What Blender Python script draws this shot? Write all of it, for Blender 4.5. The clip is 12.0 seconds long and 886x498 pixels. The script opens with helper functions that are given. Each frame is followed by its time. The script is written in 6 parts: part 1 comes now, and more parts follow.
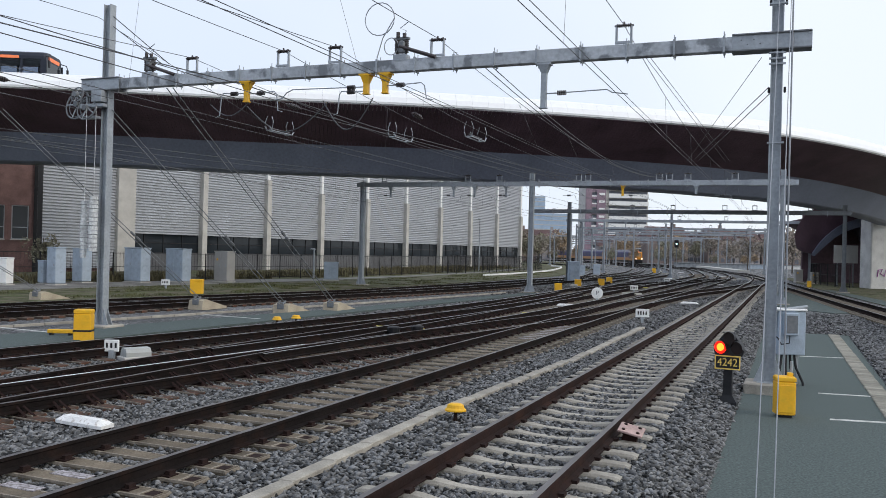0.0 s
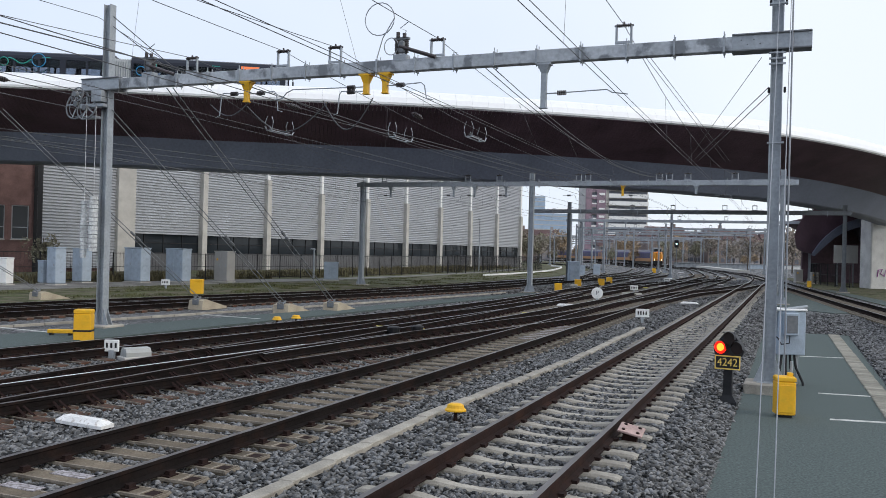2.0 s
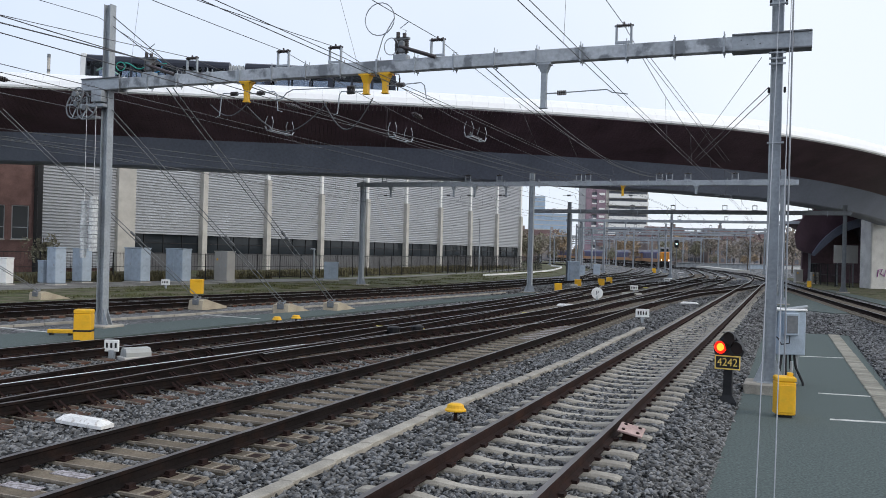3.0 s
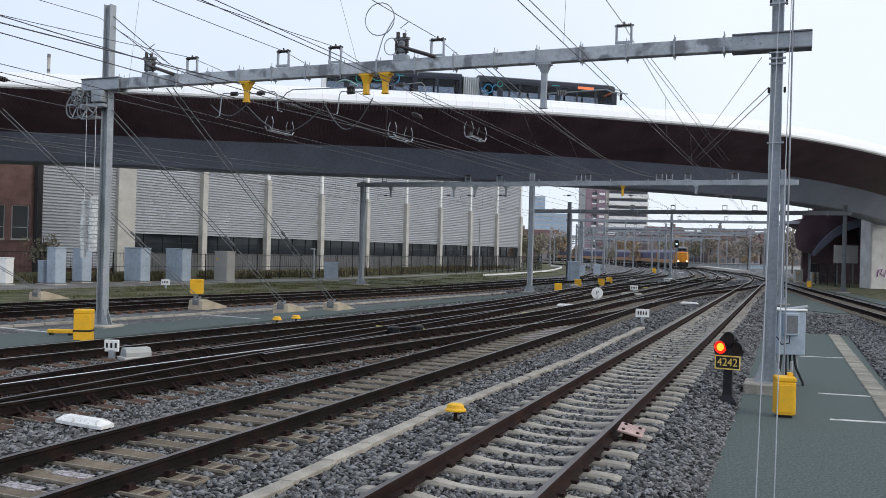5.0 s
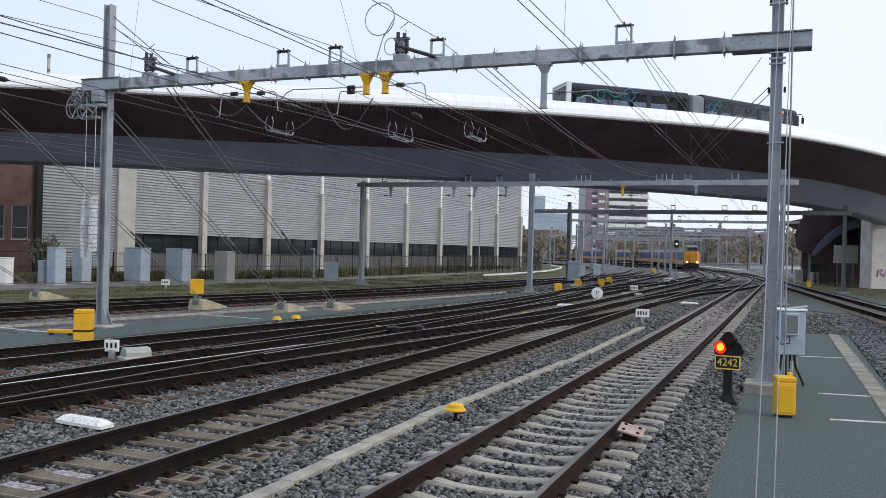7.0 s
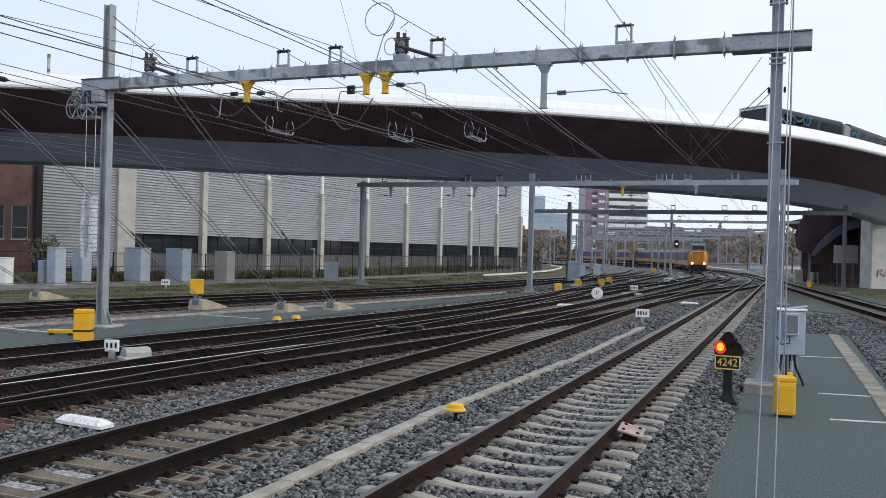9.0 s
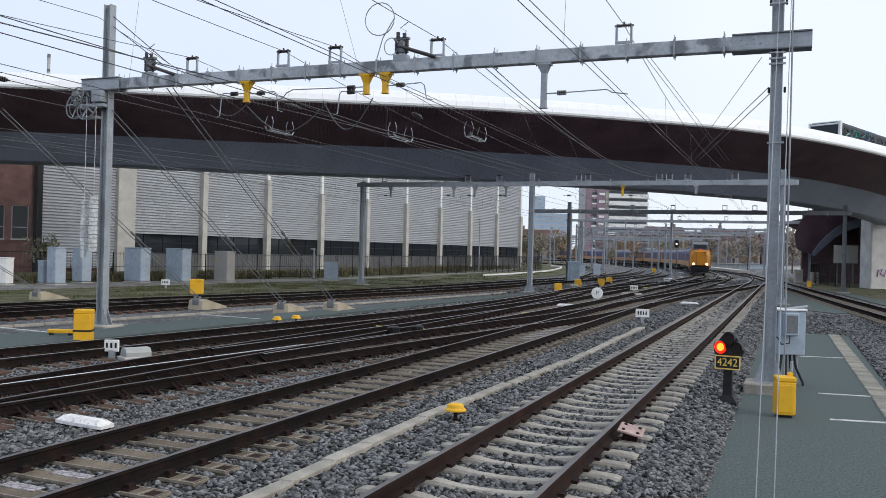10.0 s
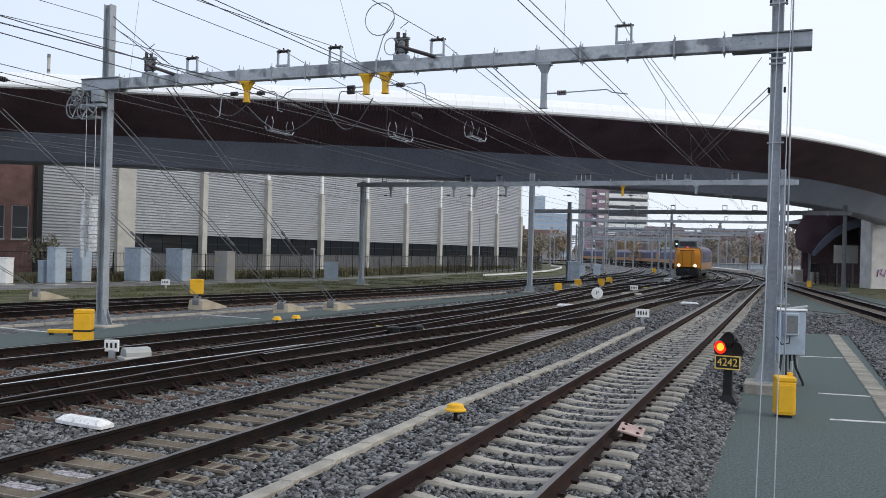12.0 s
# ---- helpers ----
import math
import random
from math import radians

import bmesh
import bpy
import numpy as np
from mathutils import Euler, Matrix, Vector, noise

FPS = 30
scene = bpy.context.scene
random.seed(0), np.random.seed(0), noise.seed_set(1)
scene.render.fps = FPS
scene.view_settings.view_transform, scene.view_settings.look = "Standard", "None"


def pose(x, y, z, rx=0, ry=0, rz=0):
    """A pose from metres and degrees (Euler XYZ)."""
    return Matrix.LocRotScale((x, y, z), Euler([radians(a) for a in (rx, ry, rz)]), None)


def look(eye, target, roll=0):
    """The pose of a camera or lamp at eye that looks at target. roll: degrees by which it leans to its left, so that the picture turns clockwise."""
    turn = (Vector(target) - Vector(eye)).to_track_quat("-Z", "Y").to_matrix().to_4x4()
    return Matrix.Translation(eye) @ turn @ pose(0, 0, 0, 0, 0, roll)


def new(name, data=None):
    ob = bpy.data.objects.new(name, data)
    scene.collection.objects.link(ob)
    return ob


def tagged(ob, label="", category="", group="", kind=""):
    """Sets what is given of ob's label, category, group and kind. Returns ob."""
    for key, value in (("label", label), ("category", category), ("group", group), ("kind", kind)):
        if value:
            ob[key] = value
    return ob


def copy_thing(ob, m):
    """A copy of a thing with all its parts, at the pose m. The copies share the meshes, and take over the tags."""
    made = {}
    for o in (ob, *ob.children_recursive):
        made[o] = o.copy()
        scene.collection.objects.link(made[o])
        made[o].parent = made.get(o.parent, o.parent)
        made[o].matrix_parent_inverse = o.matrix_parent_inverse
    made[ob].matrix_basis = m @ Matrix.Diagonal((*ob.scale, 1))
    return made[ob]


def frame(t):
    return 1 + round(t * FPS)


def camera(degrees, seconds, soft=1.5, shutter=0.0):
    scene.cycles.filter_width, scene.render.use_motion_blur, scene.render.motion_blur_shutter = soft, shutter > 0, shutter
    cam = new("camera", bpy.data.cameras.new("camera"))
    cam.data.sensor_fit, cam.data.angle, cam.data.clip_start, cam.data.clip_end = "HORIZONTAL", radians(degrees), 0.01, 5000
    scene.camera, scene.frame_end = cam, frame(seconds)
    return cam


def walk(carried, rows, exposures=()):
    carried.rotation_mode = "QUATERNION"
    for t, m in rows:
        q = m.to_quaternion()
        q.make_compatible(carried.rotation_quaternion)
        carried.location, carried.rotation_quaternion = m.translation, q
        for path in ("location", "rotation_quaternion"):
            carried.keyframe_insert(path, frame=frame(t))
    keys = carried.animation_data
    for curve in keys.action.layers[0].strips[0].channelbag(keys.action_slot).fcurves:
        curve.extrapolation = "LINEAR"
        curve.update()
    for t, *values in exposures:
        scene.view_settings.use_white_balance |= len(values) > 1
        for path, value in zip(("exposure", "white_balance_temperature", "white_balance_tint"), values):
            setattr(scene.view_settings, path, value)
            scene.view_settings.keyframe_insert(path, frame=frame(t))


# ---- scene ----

# camera on a stand beside the yard; metres, z = 0 at the rail tops
EYE = (0.0, 0.0, 2.4)
cam = camera(55.2, 12.0, soft=0.75)
VIEW = look(EYE, (0.0, 100.0, 2.54), 1.5)
walk(cam, [(0.0, VIEW), (12.0, VIEW)])

# ---------------------------------------------------------------- light
world = bpy.data.worlds.new("overcast")
scene.world = world
world.use_nodes = True
wn, wl = world.node_tree.nodes, world.node_tree.links
wn.clear()
sky = wn.new("ShaderNodeTexSky")
sky.sky_type, sky.sun_disc = "NISHITA", False
sky.sun_elevation, sky.sun_rotation = radians(30), radians(118)
# an overcast veil, thinner and bluer away from the sun, with soft cloud
veil = wn.new("ShaderNodeMixRGB")
veil.inputs[0].default_value = 0.84
cloud = wn.new("ShaderNodeMixRGB")
cloud.inputs[1].default_value, cloud.inputs[2].default_value = (6.9, 7.9, 10.0, 1), (9.3, 9.95, 10.8, 1)
wco, wsep, wnoise, wramp, wsum = (wn.new("ShaderNode" + k) for k in ("TexCoord", "SeparateXYZ", "TexNoise", "MapRange", "Math"))
wnoise.inputs["Scale"].default_value, wnoise.inputs["Detail"].default_value = 2.2, 4
wramp.inputs["From Min"].default_value, wramp.inputs["From Max"].default_value = -0.75, 0.4
wsum.operation, wsum.use_clamp = "ADD", True
wl.new(wco.outputs["Generated"], wsep.inputs[0])
wl.new(wco.outputs["Generated"], wnoise.inputs["Vector"])
wl.new(wsep.outputs["X"], wramp.inputs["Value"])
wl.new(wramp.outputs[0], wsum.inputs[0])
wshift = wn.new("ShaderNodeMath")
wshift.operation, wshift.inputs[1].default_value = "SUBTRACT", 0.5
wl.new(wnoise.outputs["Fac"], wshift.inputs[0])
wl.new(wshift.outputs[0], wsum.inputs[1])
wl.new(wsum.outputs[0], cloud.inputs[0])
# brighter towards the zenith, as an overcast sky is
zenith, lift = wn.new("ShaderNodeMapRange"), wn.new("ShaderNodeVectorMath")
zenith.inputs["To Min"].default_value, zenith.inputs["To Max"].default_value = 1.0, 1.16
lift.operation = "SCALE"
wl.new(wsep.outputs["Z"], zenith.inputs["Value"])
wl.new(cloud.outputs[0], lift.inputs[0])
wl.new(zenith.outputs[0], lift.inputs["Scale"])
wl.new(lift.outputs[0], veil.inputs[2])
wbg = wn.new("ShaderNodeBackground")
wbg.inputs[1].default_value = 0.106
wout = wn.new("ShaderNodeOutputWorld")
wl.new(sky.outputs[0], veil.inputs[1])
wl.new(veil.outputs[0], wbg.inputs[0])
wl.new(wbg.outputs[0], wout.inputs[0])
sun = new("sun", bpy.data.lights.new("sun", "SUN"))
sun.data.energy, sun.data.angle, sun.data.color = 1.15, radians(30), (1.0, 0.93, 0.84)
sun.matrix_world = look((80, -42, 52), (0, 0, 0))
scene.view_settings.exposure = 0.0


# ---------------------------------------------------------------- materials
def mat(name, color, rough=0.7, metal=0.0, vary=0.25, scale=3.0, fine=40.0, bump=0.15, stain=None, stain_amount=0.35, per_piece=0.0, emit=0.0, islands=False, stain_range=(0.5, 0.72), spec=0.5):
    """A painted, stone or metal surface: two scales of variation, relief and an optional stain colour."""
    m = bpy.data.materials.new(name)
    m.use_nodes = True
    n, l = m.node_tree.nodes, m.node_tree.links
    b = n["Principled BSDF"]
    b.inputs["Metallic"].default_value = metal
    b.inputs["Specular IOR Level"].default_value = spec
    co = n.new("ShaderNodeTexCoord")
    big, small = n.new("ShaderNodeTexNoise"), n.new("ShaderNodeTexNoise")
    big.inputs["Scale"].default_value, big.inputs["Detail"].default_value = scale, 5
    small.inputs["Scale"].default_value, small.inputs["Detail"].default_value = fine, 3
    l.new(co.outputs["Object"], big.inputs["Vector"])
    l.new(co.outputs["Object"], small.inputs["Vector"])
    ramp = n.new("ShaderNodeMapRange")
    ramp.inputs["From Min"].default_value, ramp.inputs["From Max"].default_value = 0.3, 0.7
    ramp.inputs["To Min"].default_value, ramp.inputs["To Max"].default_value = 1 - vary, 1 + vary
    l.new(big.outputs["Fac"], ramp.inputs["Value"])
    grain = n.new("ShaderNodeMapRange")
    grain.inputs["From Min"].default_value, grain.inputs["From Max"].default_value = 0.3, 0.7
    grain.inputs["To Min"].default_value, grain.inputs["To Max"].default_value = 1 - vary * 0.7, 1 + vary * 0.7
    l.new(small.outputs["Fac"], grain.inputs["Value"])
    mul = n.new("ShaderNodeMath")
    mul.operation = "MULTIPLY"
    l.new(ramp.outputs[0], mul.inputs[0])
    l.new(grain.outputs[0], mul.inputs[1])
    val = mul
    if per_piece:
        info = n.new("ShaderNodeNewGeometry" if islands else "ShaderNodeObjectInfo")
        pr = n.new("ShaderNodeMapRange")
        pr.inputs["To Min"].default_value, pr.inputs["To Max"].default_value = 1 - per_piece, 1 + per_piece
        l.new(info.outputs["Random Per Island" if islands else "Random"], pr.inputs["Value"])
        val = n.new("ShaderNodeMath")
        val.operation = "MULTIPLY"
        l.new(mul.outputs[0], val.inputs[0])
        l.new(pr.outputs[0], val.inputs[1])
    tint = n.new("ShaderNodeVectorMath")
    tint.operation = "SCALE"
    tint.inputs[0].default_value = color
    l.new(val.outputs[0], tint.inputs["Scale"])
    out = tint.outputs[0]
    if stain:
        st = n.new("ShaderNodeTexNoise")
        st.inputs["Scale"].default_value, st.inputs["Detail"].default_value = scale * 2.3, 8
        l.new(co.outputs["Object"], st.inputs["Vector"])
        sr = n.new("ShaderNodeMapRange")
        sr.inputs["From Min"].default_value, sr.inputs["From Max"].default_value = stain_range
        sr.inputs["To Max"].default_value = stain_amount
        l.new(st.outputs["Fac"], sr.inputs["Value"])
        mx = n.new("ShaderNodeMixRGB")
        mx.inputs[2].default_value = (*stain, 1)
        l.new(sr.outputs[0], mx.inputs[0])
        l.new(out, mx.inputs[1])
        out = mx.outputs[0]
    l.new(out, b.inputs["Base Color"])
    rr = n.new("ShaderNodeMapRange")
    rr.inputs["To Min"].default_value, rr.inputs["To Max"].default_value = max(0.02, rough - 0.12), min(1, rough + 0.12)
    l.new(big.outputs["Fac"], rr.inputs["Value"])
    l.new(rr.outputs[0], b.inputs["Roughness"])
    if bump:
        bp = n.new("ShaderNodeBump")
        bp.inputs["Strength"].default_value, bp.inputs["Distance"].default_value = bump, 0.01
        l.new(small.outputs["Fac"], bp.inputs["Height"])
        l.new(bp.outputs[0], b.inputs["Normal"])
    if emit:
        b.inputs["Emission Color"].default_value = (*color, 1)
        b.inputs["Emission Strength"].default_value = emit
    return m


def gravel_mat(name, dark, light, cell, bump=1.0):
    """Crushed stone: each cell a stone of its own grey, with the shade of the gaps painted dark between."""
    m = bpy.data.materials.new(name)
    m.use_nodes = True
    n, l = m.node_tree.nodes, m.node_tree.links
    b = n["Principled BSDF"]
    co = n.new("ShaderNodeTexCoord")
    v = n.new("ShaderNodeTexVoronoi")
    v.inputs["Scale"].default_value = 1 / cell
    e = n.new("ShaderNodeTexVoronoi")
    e.feature = "DISTANCE_TO_EDGE"
    e.inputs["Scale"].default_value = 1 / cell
    big = n.new("ShaderNodeTexNoise")
    big.inputs["Scale"].default_value, big.inputs["Detail"].default_value = 0.5, 6
    for t in (v, e, big):
        l.new(co.outputs["Object"], t.inputs["Vector"])
    sep = n.new("ShaderNodeSeparateColor")
    l.new(v.outputs["Color"], sep.inputs[0])
    mx = n.new("ShaderNodeMixRGB")
    mx.inputs[1].default_value, mx.inputs[2].default_value = (*dark, 1), (*light, 1)
    l.new(sep.outputs[0], mx.inputs[0])
    # cell edges darkened in the colour, as the shade between stones
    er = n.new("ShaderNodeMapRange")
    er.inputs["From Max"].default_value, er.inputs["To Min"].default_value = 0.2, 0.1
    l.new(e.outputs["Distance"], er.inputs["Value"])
    br = n.new("ShaderNodeMapRange")
    br.inputs["From Min"].default_value, br.inputs["From Max"].default_value = 0.3, 0.7
    br.inputs["To Min"].default_value, br.inputs["To Max"].default_value = 0.75, 1.25
    l.new(big.outputs["Fac"], br.inputs["Value"])
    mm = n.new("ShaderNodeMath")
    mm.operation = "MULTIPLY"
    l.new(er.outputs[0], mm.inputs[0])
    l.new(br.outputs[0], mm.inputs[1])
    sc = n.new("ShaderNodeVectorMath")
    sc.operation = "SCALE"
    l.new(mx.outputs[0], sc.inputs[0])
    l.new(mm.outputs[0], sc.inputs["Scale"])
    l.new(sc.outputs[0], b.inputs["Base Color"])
    b.inputs["Roughness"].default_value = 0.8
    b.inputs["Specular IOR Level"].default_value = 0.2
    bp = n.new("ShaderNodeBump")
    bp.inputs["Strength"].default_value, bp.inputs["Distance"].default_value = bump, cell * 0.5
    l.new(e.outputs["Distance"], bp.inputs["Height"])
    l.new(bp.outputs[0], b.inputs["Normal"])
    return m


def glass_mat(name, color=(0.02, 0.025, 0.03), rough=0.06):
    m = bpy.data.materials.new(name)
    m.use_nodes = True
    b = m.node_tree.nodes["Principled BSDF"]
    b.inputs["Base Color"].default_value, b.inputs["Roughness"].default_value = (*color, 1), rough
    b.inputs["Specular IOR Level"].default_value = 0.3
    return m


def pane_mat(name, tint):
    """Thin tinted window glass: clear with a glossy face."""
    m = bpy.data.materials.new(name)
    m.use_nodes = True
    nt = m.node_tree
    nt.nodes.remove(nt.nodes["Principled BSDF"])
    mix, clear, gloss, fresnel = (nt.nodes.new(k) for k in ("ShaderNodeMixShader", "ShaderNodeBsdfTransparent", "ShaderNodeBsdfGlossy", "ShaderNodeFresnel"))
    clear.inputs["Color"].default_value = (*tint, 1)
    gloss.inputs["Roughness"].default_value = 0.04
    fresnel.inputs["IOR"].default_value = 1.3
    nt.links.new(fresnel.outputs[0], mix.inputs[0])
    nt.links.new(clear.outputs[0], mix.inputs[1])
    nt.links.new(gloss.outputs[0], mix.inputs[2])
    nt.links.new(mix.outputs[0], nt.nodes["Material Output"].inputs["Surface"])
    return m


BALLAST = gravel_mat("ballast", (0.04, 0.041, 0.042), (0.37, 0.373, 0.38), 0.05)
STONE = mat("ballast_stone", (0.138, 0.139, 0.141), 0.85, vary=0.3, scale=14, fine=60, bump=0.3, per_piece=0.85, islands=True, spec=0.15)
PATH = mat("green_grey_asphalt", (0.086, 0.108, 0.104), 0.9, vary=0.36, scale=26, fine=34, bump=1.0, stain=(0.1, 0.105, 0.1), spec=0.2)
CONCRETE = mat("concrete", (0.33, 0.305, 0.262), 0.85, vary=0.28, scale=2.5, fine=50, bump=0.25, stain=(0.2, 0.18, 0.15), per_piece=0.12, spec=0.3)
TAN_CONCRETE = mat("tan_concrete", (0.42, 0.36, 0.27), 0.85, vary=0.2, scale=2, fine=30, bump=.2, stain=(0.26, 0.22, 0.17), spec=0.3)
PALE_CONCRETE = mat("pale_concrete", (0.49, 0.47, 0.435), 0.85, vary=0.14, scale=0.8, fine=30, bump=0.15, stain=(0.33, 0.32, 0.3))
SLEEPER_BEIGE = mat("worn_sleeper", (0.14, 0.115, 0.085), 0.9, vary=0.4, scale=3, fine=45, bump=0.3, stain=(0.08, 0.058, 0.042), per_piece=0.25, spec=0.2)
SLEEPER_TIMBER = mat("tarred_timber", (0.085, 0.06, 0.048), 0.85, vary=0.35, scale=3, fine=45, bump=0.4, stain=(0.19, 0.07, 0.038), stain_amount=0.75, per_piece=0.35, spec=0.12)
SLEEPER_EDGE = mat("sleeper_pale_edge", (0.27, 0.235, 0.19), 0.85, vary=0.35, scale=3, fine=40, bump=0.3, stain=(0.13, 0.1, 0.08), stain_amount=0.7, spec=0.2)
RAIL_SIDE = mat("rusty_rail", (0.025, 0.0145, 0.013), 0.8, 0.0, vary=0.35, scale=1.2, fine=30, bump=0.3, stain=(0.06, 0.027, 0.018), stain_amount=0.5, spec=0.12)
RAIL_DARK = mat("blackened_rail", (0.0135, 0.0105, 0.01), 0.8, 0.0, vary=0.35, scale=1.2, fine=30, bump=0.3, stain=(0.04, 0.02, 0.014), stain_amount=0.45, spec=0.08)
RAIL_WORN = mat("dull_rail_head", (0.09, 0.076, 0.072), 0.32, 0.15, vary=0.25, scale=1.0, fine=25, bump=0.03, spec=0.7)
# farther rails: paler than the near heads, grazing glint put into the colour
RAIL_TOP = mat("rail_head", (0.3, 0.3, 0.31), 0.33, 0.5, vary=0.2, scale=1.0, fine=25, bump=0.03, spec=0.6)
# near-white base colour paints in the shine of this one rail
RAIL_BRIGHT = mat("rail_head_painted_shine", (0.72, 0.72, 0.74), 0.4, 0.2, vary=0.1, bump=0.03)
GALV = mat("galvanised_steel", (0.36, 0.385, 0.41), 0.55, 0.35, vary=0.16, scale=1.3, fine=14, bump=0.06, stain=(0.22, 0.235, 0.25))
GALV_DARK = mat("weathered_galvanised_steel", (0.17, 0.18, 0.19), 0.6, 0.3, vary=0.2, scale=1.5, fine=14, bump=0.06)
BEAM_STEEL = mat("streaked_galvanised_beam", (0.45, 0.47, 0.49), 0.55, 0.3, vary=0.2, scale=0.9, fine=12, bump=0.06, stain=(0.11, 0.12, 0.13), stain_amount=0.75, stain_range=(0.53, 0.62))
YELLOW = mat("yellow_paint", (0.8, 0.43, 0.012), 0.5, vary=0.07, scale=3, fine=30, bump=0.03, stain=(0.55, 0.36, 0.03))
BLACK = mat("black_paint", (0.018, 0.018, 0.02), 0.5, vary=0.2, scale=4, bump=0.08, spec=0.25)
INSULATOR = mat("brown_insulator", (0.045, 0.035, 0.035), 0.35, vary=0.2, bump=0.03)
WIRE = mat("copper_wire", (0.1, 0.1, 0.105), 0.5, 0.5, vary=0.1, bump=0)
WIRE_PALE = mat("pale_cable", (0.3, 0.31, 0.33), 0.5, 0.3, vary=0.1, bump=0)
WHITE = mat("white_paint", (0.8, 0.8, 0.78), 0.55, vary=0.06, scale=3, fine=30, bump=0.05, stain=(0.6, 0.58, 0.54))
LID = mat("weathered_trough_lid", (0.27, 0.255, 0.215), 0.9, vary=0.3, scale=3, fine=40, bump=0.3, stain=(0.13, 0.125, 0.1), per_piece=0.2, spec=0.2)
PLINTH = mat("dark_grey_plinth", (0.1, 0.1, 0.105), 0.8, vary=0.2, scale=0.8, fine=10, bump=0.1)
CABINET_GREY = mat("grey_cabinet", (0.36, 0.425, 0.5), 0.5, vary=0.12, scale=1.5, fine=30, bump=0.05, stain=(0.22, 0.25, 0.28), stain_amount=.5)
BEIGE_CABINET = mat("beige_grey_cabinet", (0.36, 0.35, 0.33), 0.5, vary=0.08, scale=1.5, bump=0.05)
BRIDGE_WHITE = mat("white_bridge_edge", (0.9, 0.9, 0.9), 0.4, vary=0.03, scale=0.3, fine=4, bump=0.0)
BRIDGE_SLAT = mat("dark_brown_slats", (0.103, 0.064, 0.078), 0.6, vary=0.3, scale=0.5, fine=10, bump=0.1, spec=0.2)
BRIDGE_BOX = mat("anthracite_steel_box", (0.175, 0.193, 0.25), 0.5, 0.1, vary=0.16, scale=0.3, fine=6, bump=0.03)
CLADDING = mat("corrugated_silver_cladding", (0.38, 0.395, 0.422), 0.5, 0.0, vary=0.06, scale=0.4, fine=8, bump=0.02)
BRICK_DARK = mat("dark_brown_brick", (0.19, 0.115, 0.105), 0.85, vary=0.3, scale=1.5, fine=14, bump=0.25, spec=0.2)
GLASS = glass_mat("dark_window_glass")
# distant glass lightened in colour to stand in for haze
FAR_GLASS = mat("haze_paled_windows", (0.1, 0.11, 0.135), 0.35, vary=0.2, scale=.3, fine=2, bump=0)
ROAD = mat("worn_road", (0.2, 0.195, 0.185), 0.9, vary=0.3, scale=0.8, fine=14, bump=0.3, stain=(0.1, 0.1, 0.085), stain_amount=0.6, spec=0.2)
GRASS = mat("grass", (0.085, 0.09, 0.038), 0.9, vary=0.6, scale=0.9, fine=20, bump=0.3, spec=0.15)
SOIL = mat("weedy_soil", (0.08, 0.088, 0.045), 0.95, vary=0.5, scale=0.7, fine=12, bump=0.8, stain=(0.15, 0.13, 0.1), stain_amount=.85, stain_range=(.48, .58), spec=0.1)
# thin olive-brown leaves, greyed and lightened to paint in haze
FOLIAGE = mat("autumn_foliage", (0.27, 0.235, 0.195), 0.85, vary=0.5, scale=0.3, fine=3, bump=0.3, spec=0.15)


